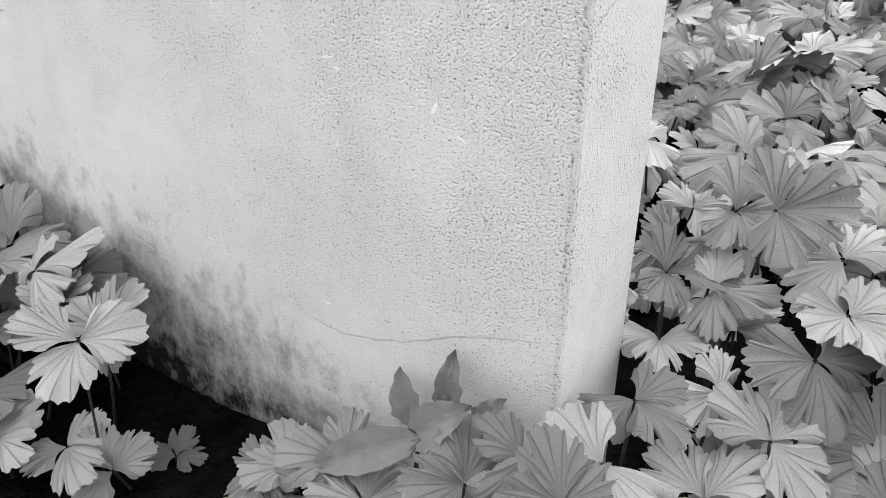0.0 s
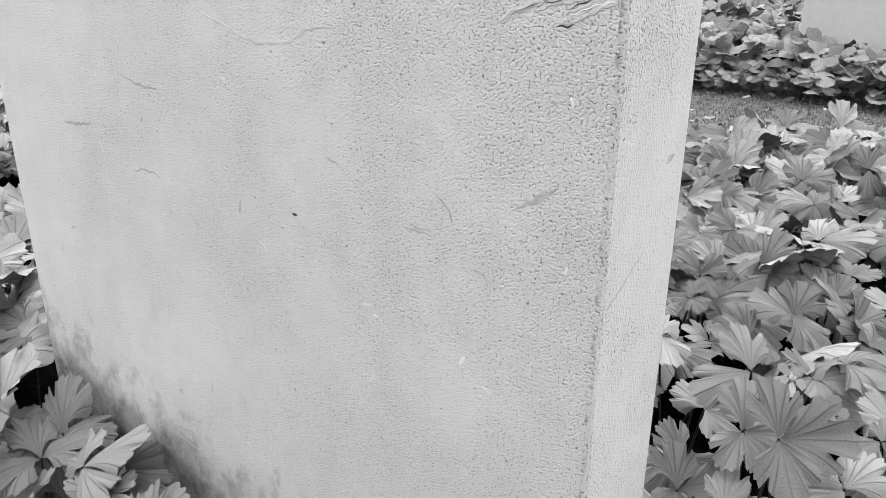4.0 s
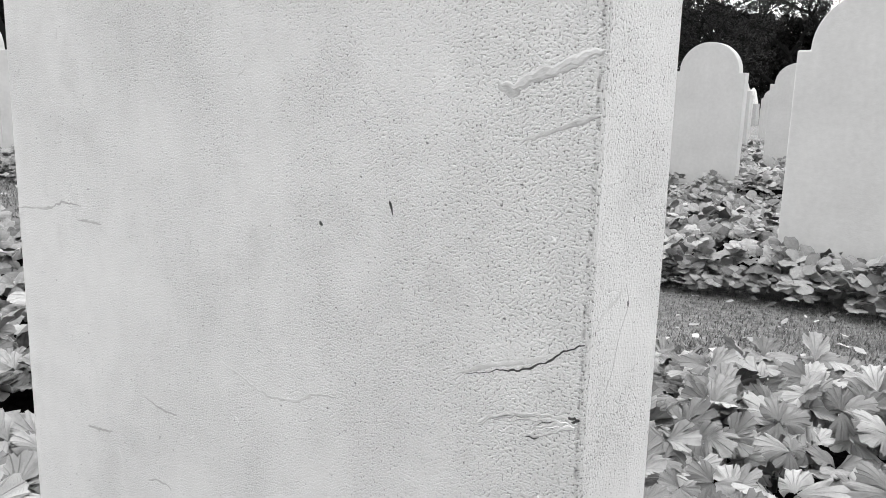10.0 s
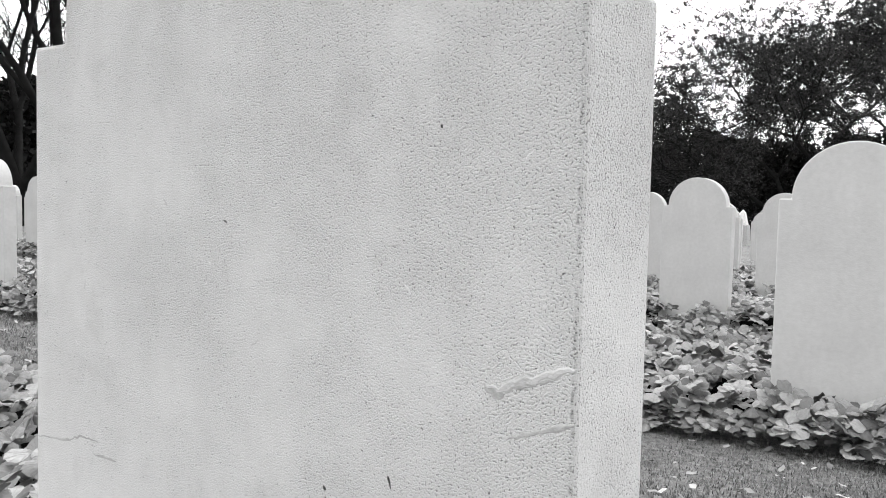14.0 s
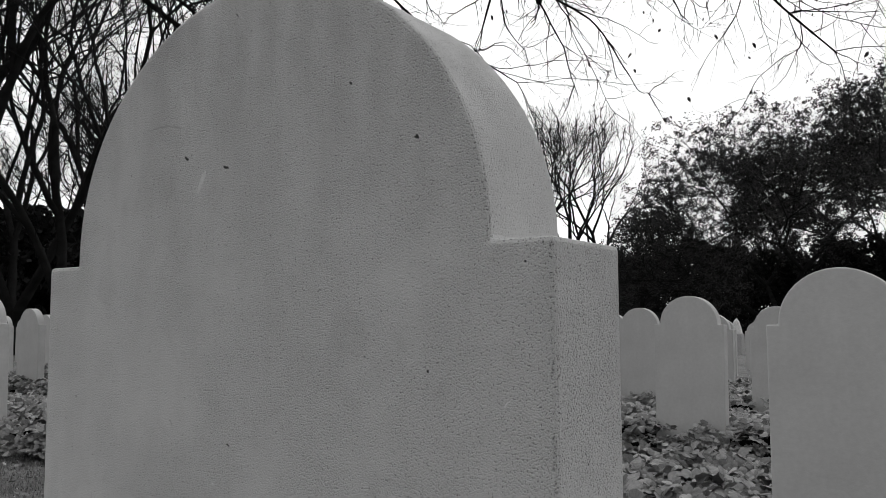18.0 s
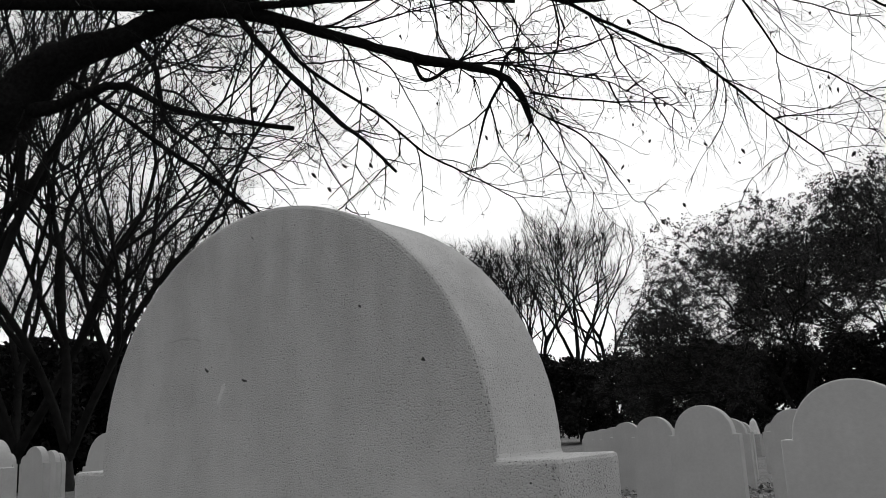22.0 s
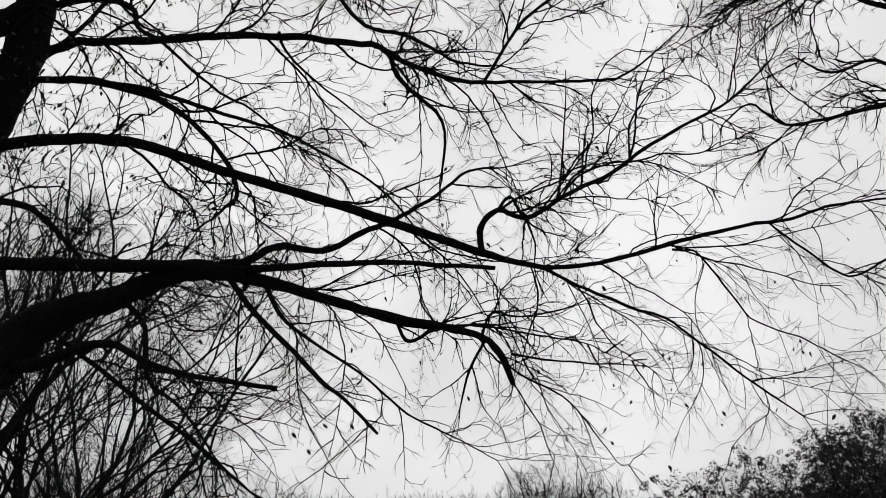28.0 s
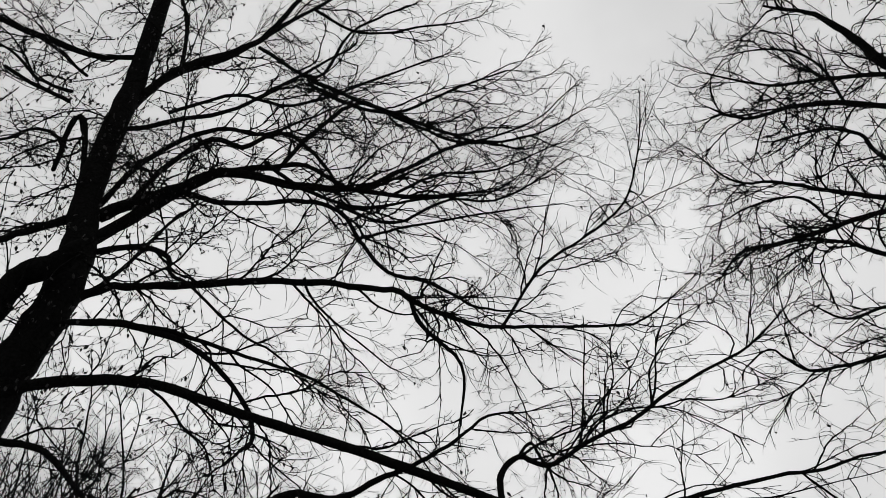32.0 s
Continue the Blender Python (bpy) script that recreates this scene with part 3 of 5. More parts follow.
near_cover = new("groundcover_plant")
tagged(near_cover, "low groundcover with toothed three-part leaves round the headstone foot", "plant")
stalks = Soup()
HERO = [(-0.021, -0.071, 0.122, 0.068), (-0.033, -0.085, 0.06, 0.055), (-0.010, -0.078, 0.05, 0.050), (-0.005, -0.045, 0.035, 0.036),
        (0.073, -0.037, 0.065, 0.058), (0.105, -0.034, 0.083, 0.060), (0.128, -0.05, 0.085, 0.056), (0.172, -0.040, 0.112, 0.062), (0.190, -0.026, 0.124, 0.050),
        (0.222, -0.028, 0.140, 0.062), (0.217, -0.05, 0.138, 0.056), (0.057, -0.052, 0.05, 0.052),
        (0.272, 0.074, 0.140, 0.066), (0.306, 0.082, 0.10, 0.060), (0.236, 0.124, 0.178, 0.070), (0.205, 0.188, 0.174, 0.068), (0.220, 0.105, 0.140, 0.056),
        (-0.129, -0.030, 0.10, 0.064), (-0.109, -0.051, 0.095, 0.062), (-0.095, -0.022, 0.09, 0.054), (-0.075, -0.05, 0.11, 0.060), (0.214, 0.148, 0.160, 0.062), (0.268, 0.128, 0.160, 0.068)]
HERO += [(-0.088, -0.048, 0.125, 0.072), (-0.079, -0.030, 0.115, 0.066), (-0.134, -0.032, 0.120, 0.070), (-0.025, -0.055, 0.115, 0.060), (-0.147, 0.004, 0.100, 0.066), (0.062, -0.043, 0.062, 0.050), (0.278, 0.099, 0.150, 0.068), (0.230, 0.121, 0.110, 0.055), (0.205, 0.080, 0.120, 0.050)]
HERO += [(0.235, 0.03, 0.055, 0.05), (0.262, 0.06, 0.06, 0.055), (0.245, 0.085, 0.05, 0.05), (0.285, 0.05, 0.05, 0.055), (0.222, -0.005, 0.085, 0.056), (0.27, 0.105, 0.07, 0.055), (0.252, -0.012, 0.075, 0.058), (0.298, 0.03, 0.085, 0.06)]
HERO += [(0.250, 0.020, 0.095, 0.062), (0.285, 0.010, 0.085, 0.064), (0.310, 0.060, 0.095, 0.064), (0.266, 0.045, 0.115, 0.062), (0.330, 0.020, 0.075, 0.062), (0.240, 0.058, 0.120, 0.056)]
placed = list(HERO)
hr = random.Random(8)
tries = 0
while len(placed) < 295 and tries < 20000:
    tries += 1
    x, y = hr.uniform(-0.30, 0.42), hr.uniform(-0.20, 0.50)
    if inside_stone(x, y, 0.022) or bare(x, y) or (y < -0.05 and x > 0.1 and hr.random() < 0.6):
        continue
    top = 0.135 + 0.035 * noise.noise(Vector((x * 4, y * 4, 2.0)))
    if y < 0.02:
        top -= 0.05
    z = top - abs(hr.gauss(0, 0.035))
    if min((x - p[0]) ** 2 + (y - p[1]) ** 2 + (z - p[2]) ** 2 for p in placed) < 0.021 ** 2:
        continue
    placed.append((x, y, max(0.04, z), hr.uniform(0.048, 0.074)))
placed += [(-0.128, -0.05, 0.115, 0.070), (-0.112, -0.075, 0.10, 0.066), (-0.085, -0.092, 0.075, 0.060), (-0.055, -0.105, 0.07, 0.058)]
for x, y, z, size in placed:
    ob = new("leaf", HERO_MESHES[hr.randrange(14)])
    ob.parent = near_cover
    ob.matrix_world = leaf_matrix(x, y, z, size * 0.94, hr.uniform(0, 360), hr.uniform(4, 40), hr.uniform(-60, 60) + 20)
    bx, by = x + hr.uniform(-0.03, 0.03), y + hr.uniform(-0.03, 0.03)
    tube(stalks, [(x, y, z), ((x * 2 + bx) / 3, (y * 2 + by) / 3, z * 0.6), (bx, by, 0.0)], [0.0008, 0.0009, 0.0011], 4)
st = new("stalks", stalks.mesh("stalks", M_STALK, True))
st.parent = near_cover
tagged(st, kind="stuff")


def scatter_leaves(name, shapes, count, x0, x1, y0, y1, lo, hi, rng, skip, size=(0.045, 0.078)):
    soup, uvs = Soup(), []
    made = 0
    while made < count:
        x, y = rng.uniform(x0, x1), rng.uniform(y0, y1)
        if inside_stone(x, y, 0.02) or skip(x, y):
            made += 0.2
            continue
        edge = min(1, (y - y0 + 0.07) / 0.12, (y1 - y + 0.05) / 0.12)
        z = gz(y) + lo + (hi - lo) * max(0, edge) * (0.55 + 0.45 * rng.random() + 0.35 * noise.noise(Vector((x * 3, y * 3, 5.0))))
        m = np.array(leaf_matrix(x, y, z, rng.uniform(*size), rng.uniform(0, 360), rng.uniform(5, 50), rng.uniform(-60, 100) if rng.random() < 0.75 else rng.uniform(100, 300)))
        v, f, uv = shapes[rng.randrange(len(shapes))]
        uvs.append(uv)
        soup.add(v @ m[:3, :3].T + m[:3, 3], f)
        made += 1
    return leaf_uvs(soup.mesh(name, M_LEAF_MANY, True), np.concatenate(uvs))


sr = random.Random(21)
for k, (bed, x0, x1, y) in enumerate(BEDS):
    if k == 0:
        seen = lambda x, y: bare(x, y) or (-0.30 < x < 0.42 and y < 0.42 and sr.random() < 0.7) or (0.1 < x < 0.45 and y < 0.30) or (x > -0.15 and y < -0.1)
        me = scatter_leaves("groundcover", MID_LEAVES, 1350, -1.0, 0.5, y + BED_FRONT, y + BED_BACK - 0.07, 0.03, 0.14, sr, seen, (0.062, 0.098))
        tagged(new("groundcover", me), "dense low groundcover leaves filling the grave bed", "plant", kind="stuff")
        me = scatter_leaves("groundcover", LOW_LEAVES, 1300, x0, x1, y + BED_FRONT, y + BED_BACK - 0.07, 0.03, 0.14, sr, lambda x, y: -1.0 < x < 0.5 or x > 0.5 and y < 0.1, (0.06, 0.095))
    elif k == 1:
        me = scatter_leaves("groundcover", LOW_LEAVES, 6400, x0, x1, y - 0.16, y + BED_BACK, 0.022, 0.15, sr, lambda x, y: False, (0.06, 0.10))
    else:
        me = scatter_leaves("groundcover", FAR_LEAVES, 4600, x0, x1, y - 0.16, y + BED_BACK, 0.022, 0.15, sr, lambda x, y: False, (0.07, 0.11))
    tagged(new("groundcover", me), "dense low groundcover leaves filling the grave bed", "plant", kind="stuff")
    if k in (1, 2):
        me = scatter_leaves("groundcover", LOW_LEAVES if k == 1 else FAR_LEAVES, 1900 if k == 1 else 1400, x0, x1, y - 0.19, y - 0.02, 0.0, 0.085, sr, lambda x, y: False, (0.05, 0.08))
        tagged(new("groundcover", me), "low fringe of groundcover leaves along the bed edge", "plant", kind="stuff")


def flower(x, y, z, tilt, way):
    """A small pale five-petalled flower on a stalk."""
    thing = new("flower")
    tagged(thing, "small pale five-petalled flower among the groundcover leaves", "flower", "flowers")
    thing.matrix_world = pose(x, y, z, 0, 0, way) @ pose(0, 0, 0, tilt)
    for k in range(5):
        a = 2 * math.pi * k / 5
        bm = bmesh.new()
        vs = []
        for r, s, h in ((0.001, 0, 0), (0.005, 0.5, 0.001), (0.0085, 0.35, 0.0025), (0.0095, 0, 0.003), (0.0085, -0.35, 0.0025), (0.005, -0.5, 0.001)):
            vs.append(bm.verts.new((r * math.cos(a + s), r * math.sin(a + s), h)))
        bm.faces.new(vs)
        part("petal", bm, M_PETAL, thing)
    bm = bmesh.new()
    bmesh.ops.create_icosphere(bm, subdivisions=1, radius=0.0022)
    part("eye", bm, M_LITTER, thing)
    so = Soup()
    tube(so, [(0, 0, 0), (0, -0.004, -0.008), (0.002, -0.02, -0.014), (0.004, -0.07, -0.02)], [0.0006, 0.0007, 0.0007, 0.0008], 4)
    ob = new("stalk", so.mesh("stalk", M_STALK, True))
    ob.parent = thing


def blade_leaf(base, tip, width, bend, parent, name="leaf"):
    """A pointed oval leaf with a folded midrib, from base to tip."""
    bm = bmesh.new()
    b, t = Vector(base), Vector(tip)
    d = t - b
    side = d.cross(Vector((0, -0.75, 0.66))).normalized()
    up = side.cross(d).normalized()
    if up.y > 0:
        up = -up
    rows = []
    for i in range(11):
        s = i / 10
        w = width * 0.5 * (math.sin(math.pi * s ** 0.75) ** 0.8 + 0.02) * (1 + (0.06 if i % 2 else -0.04))
        c = b + d * s + up * bend * math.sin(math.pi * s)
        rows.append([bm.verts.new(c + side * w * o + up * (abs(o) * w * 0.35 - 0.0012 * math.cos(o * 9 + i * 2))) for o in (-1, -0.66, -0.33, 0, 0.33, 0.66, 1)])
    for a, c in zip(rows, rows[1:]):
        for k in range(6):
            bm.faces.new((a[k], a[k + 1], c[k + 1], c[k]))
    for f in bm.faces:
        f.smooth = True
    return part(name, bm, M_WEED, parent)


weed = tagged(new("seedling"), "small weed with pointed oval leaves against the stone", "plant")
blade_leaf((0.147, -0.032, 0.117), (0.094, -0.045, 0.082), 0.018, 0.003, weed)
blade_leaf((0.140, -0.032, 0.112), (0.166, -0.026, 0.139), 0.018, 0.002, weed)
blade_leaf((0.147, -0.012, 0.112), (0.1445, -0.004, 0.143), 0.013, 0.002, weed)
blade_leaf((0.130, -0.014, 0.100), (0.116, -0.005, 0.122), 0.014, 0.002, weed)
blade_leaf((0.160, -0.016, 0.118), (0.174, -0.012, 0.136), 0.009, 0.001, weed)
so = Soup()
tube(so, [(0.143, -0.030, 0.114), (0.142, -0.034, 0.06), (0.140, -0.036, 0.0)], [0.0011, 0.0013, 0.0016], 5)
ob = new("stem", so.mesh("stem", M_STALK, True))
ob.parent = weed
flower(0.231, 0.161, 0.192, 82, -20)
flower(0.252, 0.146, 0.190, 84, 10)


def grass(x0, x1, y0, y1, count, seed, tall):
    rng = np.random.default_rng(seed)
    x, y = rng.uniform(x0, x1, count), rng.uniform(y0, y1, count)
    a, h = rng.uniform(0, 2 * np.pi, count), rng.uniform(0.4, 1.0, count) * tall
    lean, w = rng.uniform(0.2, 1.0, count) * h, rng.uniform(0.0012, 0.0026, count)
    ca, sa = np.cos(a), np.sin(a)
    v = np.empty((count, 3, 3))
    g = -0.0195 * y
    v[:, 0] = np.stack([x - w * sa, y + w * ca, g], 1)
    v[:, 1] = np.stack([x + w * sa, y - w * ca, g], 1)
    v[:, 2] = np.stack([x + lean * ca, y + lean * sa, h + g], 1)
    return mesh_of("grass", v.reshape(-1, 3).tolist(), np.arange(count * 3).reshape(-1, 3).tolist(), M_BLADE)


tagged(new("grass", grass(-1.6, 0.8, 1.12, 2.08, 52000, 1, 0.014)), "short damp grass blades on the path between graves", "grass", kind="stuff")
tagged(new("grass", grass(-6.0, -1.6, 1.12, 2.08, 24000, 2, 0.02)), "short damp grass blades on the path between graves", "grass", kind="stuff")
tagged(new("grass", grass(-8.0, 1.0, 3.2, 3.9, 16000, 3, 0.025)), "short damp grass blades on the path between graves", "grass", kind="stuff")


def litter(x0, x1, y0, y1, count, seed):
    rng = random.Random(seed)
    soup = Soup()
    for k in range(count):
        x, y = rng.uniform(x0, x1), rng.uniform(y0, y1)
        m = np.array(pose(x, y, gz(y) + rng.uniform(0.008, 0.018), rng.uniform(-25, 25), rng.uniform(-25, 25), rng.uniform(0, 360)) @ Matrix.Scale(rng.uniform(0.4, 1.3), 4))
        v = np.array([(-0.012, 0, 0), (-0.004, -0.007, 0.002), (0.008, -0.005, 0.001), (0.013, 0.001, 0.003), (0.006, 0.006, 0), (-0.005, 0.006, 0.002)])
        soup.add(v @ m[:3, :3].T + m[:3, 3], [(0, 1, 2, 3), (0, 3, 4, 5)])
    return soup.mesh("leaf_litter", M_LITTER)


tagged(new("leaf_litter", litter(-6.0, 0.8, 1.15, 1.98, 1000, 8)), "pale fallen leaf scraps on the grass path", "leaf litter", kind="stuff")

# ---- the near tree, bare, spreading over the graves ----
NORMAL, ACROSS, MID = np.array([-0.5593, 0.8290, 0.0]), np.array([0.8290, 0.5593, 0.0]), np.array([-3.215, 4.998, 0.0])
trng = np.random.default_rng(9)


def limb_line(rows, w0, w1):
    p = smooth_line(rows, 5)
    n = len(p)
    w = w0 + (w1 - w0) * np.linspace(0, 1, n)
    wob = np.cumsum(trng.normal(0, 0.012, n))
    pts = MID + p[:, :1] * ACROSS + (w + wob - np.linspace(0, wob[-1], n))[:, None] * NORMAL + p[:, 1:2] * np.array([0, 0, 1.0])
    rad = p[:, 2] * (1 + 0.05 * np.sin(np.arange(n) * 1.7))
    return pts, np.maximum(rad, 0.003)


TIPS = []


def sprout(soup, origin, way, length, radius, level, droop):
    """A twig that curves and droops, lifts at its tip, and carries finer ones to both sides."""
    n = 3 if level >= 2 else max(4, min(26, int(length / 0.08)))
    d = way / math.sqrt(way @ way)
    bend = trng.normal(0, 1, (n, 3))
    bend[1:] = 0.7 * bend[:-1] + bend[1:]
    steps = bend * (0.10 if level < 1 else 0.19) + trng.normal(0, 0.35 / n, 3)
    kink = trng.normal(0, 0.12, 3)
    steps[::2] += kink
    steps[1::2] -= kink
    steps[:, 2] += np.where(np.arange(n) < 0.6 * n, -0.85 * droop, 0.55) / n
    ds = d + np.cumsum(steps, axis=0)
    ds /= np.sqrt((ds * ds).sum(1))[:, None]
    pts = np.vstack([origin, origin + np.cumsum(ds * (length / n), axis=0)])
    far = soup is TWIGS[right_tree]
    radius = max(radius, 0.0036 if far else 0.0027 if origin[2] > 5.0 else 0.0019)
    tube(soup, pts, radius * np.linspace(1, 0.24 if level < 0 else 0.34, n + 1), 5 if level < 0 else 4 if level == 0 else 3)
    if level >= 2:
        if trng.random() < 0.05:
            TIPS.append(pts[-1])
        return
    if level == 1 and (pts[-1] - MID) @ ACROSS < -2.5 and pts[-1][2] > 4.8:
        TIPS.extend((pts[-1], pts[n // 2]))
    count = int(length * (4.2 if level < 0 else 5.6 if level == 0 else 5.0)) + 1
    face = NORMAL + trng.normal(0, 0.45, 3)
    for k, s in enumerate(np.sort(trng.uniform(0.12, 1.0, count))):
        i = min(int(s * n), n - 1)
        along = ds[i]
        base = pts[i] + (pts[i + 1] - pts[i]) * (s * n - i)
        side = np.array([along[1] * face[2] - along[2] * face[1], along[2] * face[0] - along[0] * face[2], along[0] * face[1] - along[1] * face[0]])
        side = side * (1 if k % 2 else -1) / (math.sqrt(side @ side) + 1e-6) + trng.normal(0, 0.3, 3)
        r = trng.uniform(0, 1, 3)
        sprout(soup, base, along * (0.7 + 0.4 * r[0]) + side * (0.5 + 0.4 * r[1]), min(length, 1.3) * (0.24 + 0.34 * r[2]) * (1.2 - 0.65 * s), radius * 0.58, level + 1, droop)


def tree_of(label):
    thing = new("bare_tree")
    return tagged(thing, label, "tree")


near_tree = tree_of("large bare spreading tree with dark limbs over the graves")
right_tree = tree_of("bare tree with fine twigs reaching in beside the graves")
TWIGS = {near_tree: Soup(), right_tree: Soup()}


def grow(tree, name, w0, w1, rows, rate):
    pts, rad = limb_line(rows, w0, w1)
    soup = Soup()
    tube(soup, pts, rad, 10 if rad.max() > 0.06 else 7)
    ob = new(name, soup.mesh(name, M_BARK, True))
    ob.parent = tree
    sawn = name == "sawn_limb"
    if sawn:
        tagged(ob, "limb sawn off short at its end")
    flow = ACROSS * (1 if tree is near_tree else -1) * (1 if rows[-1][0] > -3.2 or tree is right_tree else -1)
    seg = np.linalg.norm(np.diff(pts, axis=0), axis=1)
    total = seg.sum()
    cum = np.concatenate([[0], np.cumsum(seg)])
    for k in range(int(total * rate)):
        at = trng.uniform(0.08, 0.98) * total
        i = min(np.searchsorted(cum, at) - 1, len(seg) - 1)
        if rad[i] > 0.12 and trng.random() < 0.8:
            continue
        base = pts[i] + (pts[i + 1] - pts[i]) * (at - cum[i]) / seg[i]
        along = (pts[i + 1] - pts[i]) / seg[i]
        side = trng.normal(0, 1, 3)
        side -= along * (side @ along)
        side /= np.linalg.norm(side)
        length = trng.uniform(0.3, 1.9) * (0.5 if sawn else 1.0)
        sprout(TWIGS[tree], base, along * trng.uniform(0.4, 1.0) + side * 0.85 + flow * 0.35, length, min(rad[i] * 0.6, (0.0085 + 0.006 * length) * (1.1 if tree is right_tree else 0.9 if base[2] > 5.0 else 0.6)), 0, 0.6 if base[2] < 5.5 else 0.25)
    boughs = 0 if sawn or total < 1.2 else int(total * (0.6 if rows[0][1] < 5.2 else 0.7))
    for k in range(boughs):
        i = trng.integers(1, len(pts) - 1)
        along = pts[i + 1] - pts[i]
        along /= np.linalg.norm(along)
        side = trng.normal(0, 1, 3)
        side = side - along * (side @ along) - 0.5 * NORMAL * (side @ NORMAL)
        lean = ACROSS * 0.5 if name in ("trunk", "side_trunk") else 0
        sprout(TWIGS[tree], pts[i], along * 0.8 + side / np.linalg.norm(side) * 0.6 + lean, trng.uniform(0.9, 2.4), min(0.5 * rad[i], trng.uniform(0.009, 0.017) * (1.0 if pts[i][2] > 5.0 else 0.7)), -1, 0.4 if pts[i][2] < 5.5 else 0.0)
    for k in range(0 if sawn else int(total * (0.22 if rows[0][1] < 5.2 else 0.16))):
        i = trng.integers(len(pts) // 6, len(pts) - 1)
        along = (pts[i + 1] - pts[i]) / np.linalg.norm(pts[i + 1] - pts[i])
        side = trng.normal(0, 1, 3)
        side = side - along * (side @ along) - 0.6 * NORMAL * (side @ NORMAL)
        sprout(TWIGS[tree], pts[i], along * 0.9 + side / np.linalg.norm(side) * 0.5 + flow * 0.2, trng.uniform(2.0, 3.2), min(0.5 * rad[i], trng.uniform(0.011, 0.019)), -1, 0.5 if pts[i][2] < 5.5 else 0.15)
    if not sawn and rad[-1] < 0.02:
        along = pts[-1] - pts[-2]
        for k in range(3):
            sprout(TWIGS[tree], pts[-1], along / np.linalg.norm(along) + trng.normal(0, 0.25, 3), trng.uniform(0.4, 0.9), rad[-1] * 0.7, 0, 0.5)


def MAIN(name, w0, w1, rows):
    grow(near_tree, name, w0, w1, rows, 4.6 if rows[0][1] < 5.2 else 2.7)


def RIGHT(name, w0, w1, rows):
    grow(right_tree, name, w0, w1, rows, 5.0)


MAIN("lower_limb", 0, 0, [(-3.77, 3.28, 0.233), (-3.54, 3.52, 0.213), (-3.31, 3.79, 0.181), (-3.01, 3.99, 0.135), (-2.68, 4.09, 0.111), (-2.27, 4.29, 0.095), (-2.02, 4.35, 0.101), (-1.62, 4.26, 0.070), (-1.11, 4.10, 0.050), (-0.71, 3.94, 0.044), (-0.22, 3.77, 0.037), (0.21, 3.65, 0.034), (0.50, 3.55, 0.029), (0.65, 3.40, 0.033), (0.74, 3.12, 0.023)])
MAIN("level_limb", -0.4, 0, [(-3.89, 4.28, 0.057), (-3.57, 4.32, 0.058), (-2.89, 4.33, 0.059), (-2.24, 4.34, 0.055), (-2.00, 4.34, 0.050)])
MAIN("limb", 0, 0.3, [(-1.82, 4.34, 0.045), (-1.53, 4.43, 0.041), (-1.29, 4.58, 0.034), (-0.88, 4.56, 0.031), (-0.52, 4.74, 0.029), (-0.20, 4.90, 0.024), (0.13, 5.13, 0.019), (0.53, 5.44, 0.014), (0.94, 5.51, 0.008)])
MAIN("sawn_limb", 0, -0.3, [(-1.72, 4.29, 0.040), (-1.10, 4.25, 0.032), (-0.50, 4.22, 0.027), (-0.01, 4.16, 0.022), (0.65, 4.05, 0.019)])
MAIN("long_limb", -0.2, 0.6, [(-4.16, 5.46, 0.063), (-3.90, 5.60, 0.059), (-3.53, 5.72, 0.057), (-2.90, 5.73, 0.055), (-2.36, 5.59, 0.049), (-1.70, 5.33, 0.046), (-1.06, 5.11, 0.046), (-0.26, 4.83, 0.045), (0.16, 4.67, 0.040), (0.58, 4.51, 0.037), (1.15, 4.36, 0.024), (1.70, 4.41, 0.021), (2.39, 4.59, 0.022), (3.05, 4.78, 0.019), (3.73, 4.91, 0.017), (4.25, 5.08, 0.014), (5.00, 5.15, 0.009)])
MAIN("limb", 0.3, 0.7, [(0.60, 4.54, 0.032), (0.61, 4.83, 0.033), (0.79, 5.04, 0.028), (1.07, 4.97, 0.025), (1.49, 5.20, 0.023), (2.00, 5.48, 0.023), (2.39, 5.81, 0.021), (2.85, 6.13, 0.018), (3.50, 6.52, 0.016), (4.11, 7.11, 0.010)])
MAIN("limb", 0.3, 0.3, [(0.78, 4.99, 0.019), (0.92, 5.16, 0.017), (1.05, 4.89, 0.016)])
MAIN("limb", 0.4, 0.9, [(1.17, 4.42, 0.019), (1.48, 4.25, 0.016), (2.00, 4.02, 0.016), (2.34, 3.96, 0.013), (2.68, 3.69, 0.013), (3.02, 3.39, 0.011), (3.49, 3.01, 0.008)])
MAIN("sawn_limb", 0, -0.5, [(-3.67, 3.45, 0.075), (-3.21, 3.45, 0.058), (-2.87, 3.52, 0.042), (-2.52, 3.52, 0.032), (-2.15, 3.30, 0.027), (-1.76, 3.15, 0.022), (-1.12, 2.99, 0.019)])
MAIN("limb", 0, 0.5, [(-3.06, 3.70, 0.024), (-2.72, 3.45, 0.022), (-2.33, 3.14, 0.021), (-2.01, 2.91, 0.019), (-1.68, 2.63, 0.016), (-1.45, 2.44, 0.009)])
MAIN("limb", 0, -0.4, [(-2.53, 4.00, 0.029), (-2.33, 3.74, 0.024), (-2.25, 3.40, 0.021), (-2.16, 3.17, 0.018), (-1.89, 2.94, 0.013), (-1.62, 2.59, 0.011)])
MAIN("sawn_limb", 0, -0.6, [(-1.72, 4.29, 0.030), (-1.42, 3.83, 0.026), (-1.05, 3.40, 0.023), (-0.80, 3.08, 0.020), (-0.61, 2.89, 0.015), (-0.35, 2.57, 0.012)])
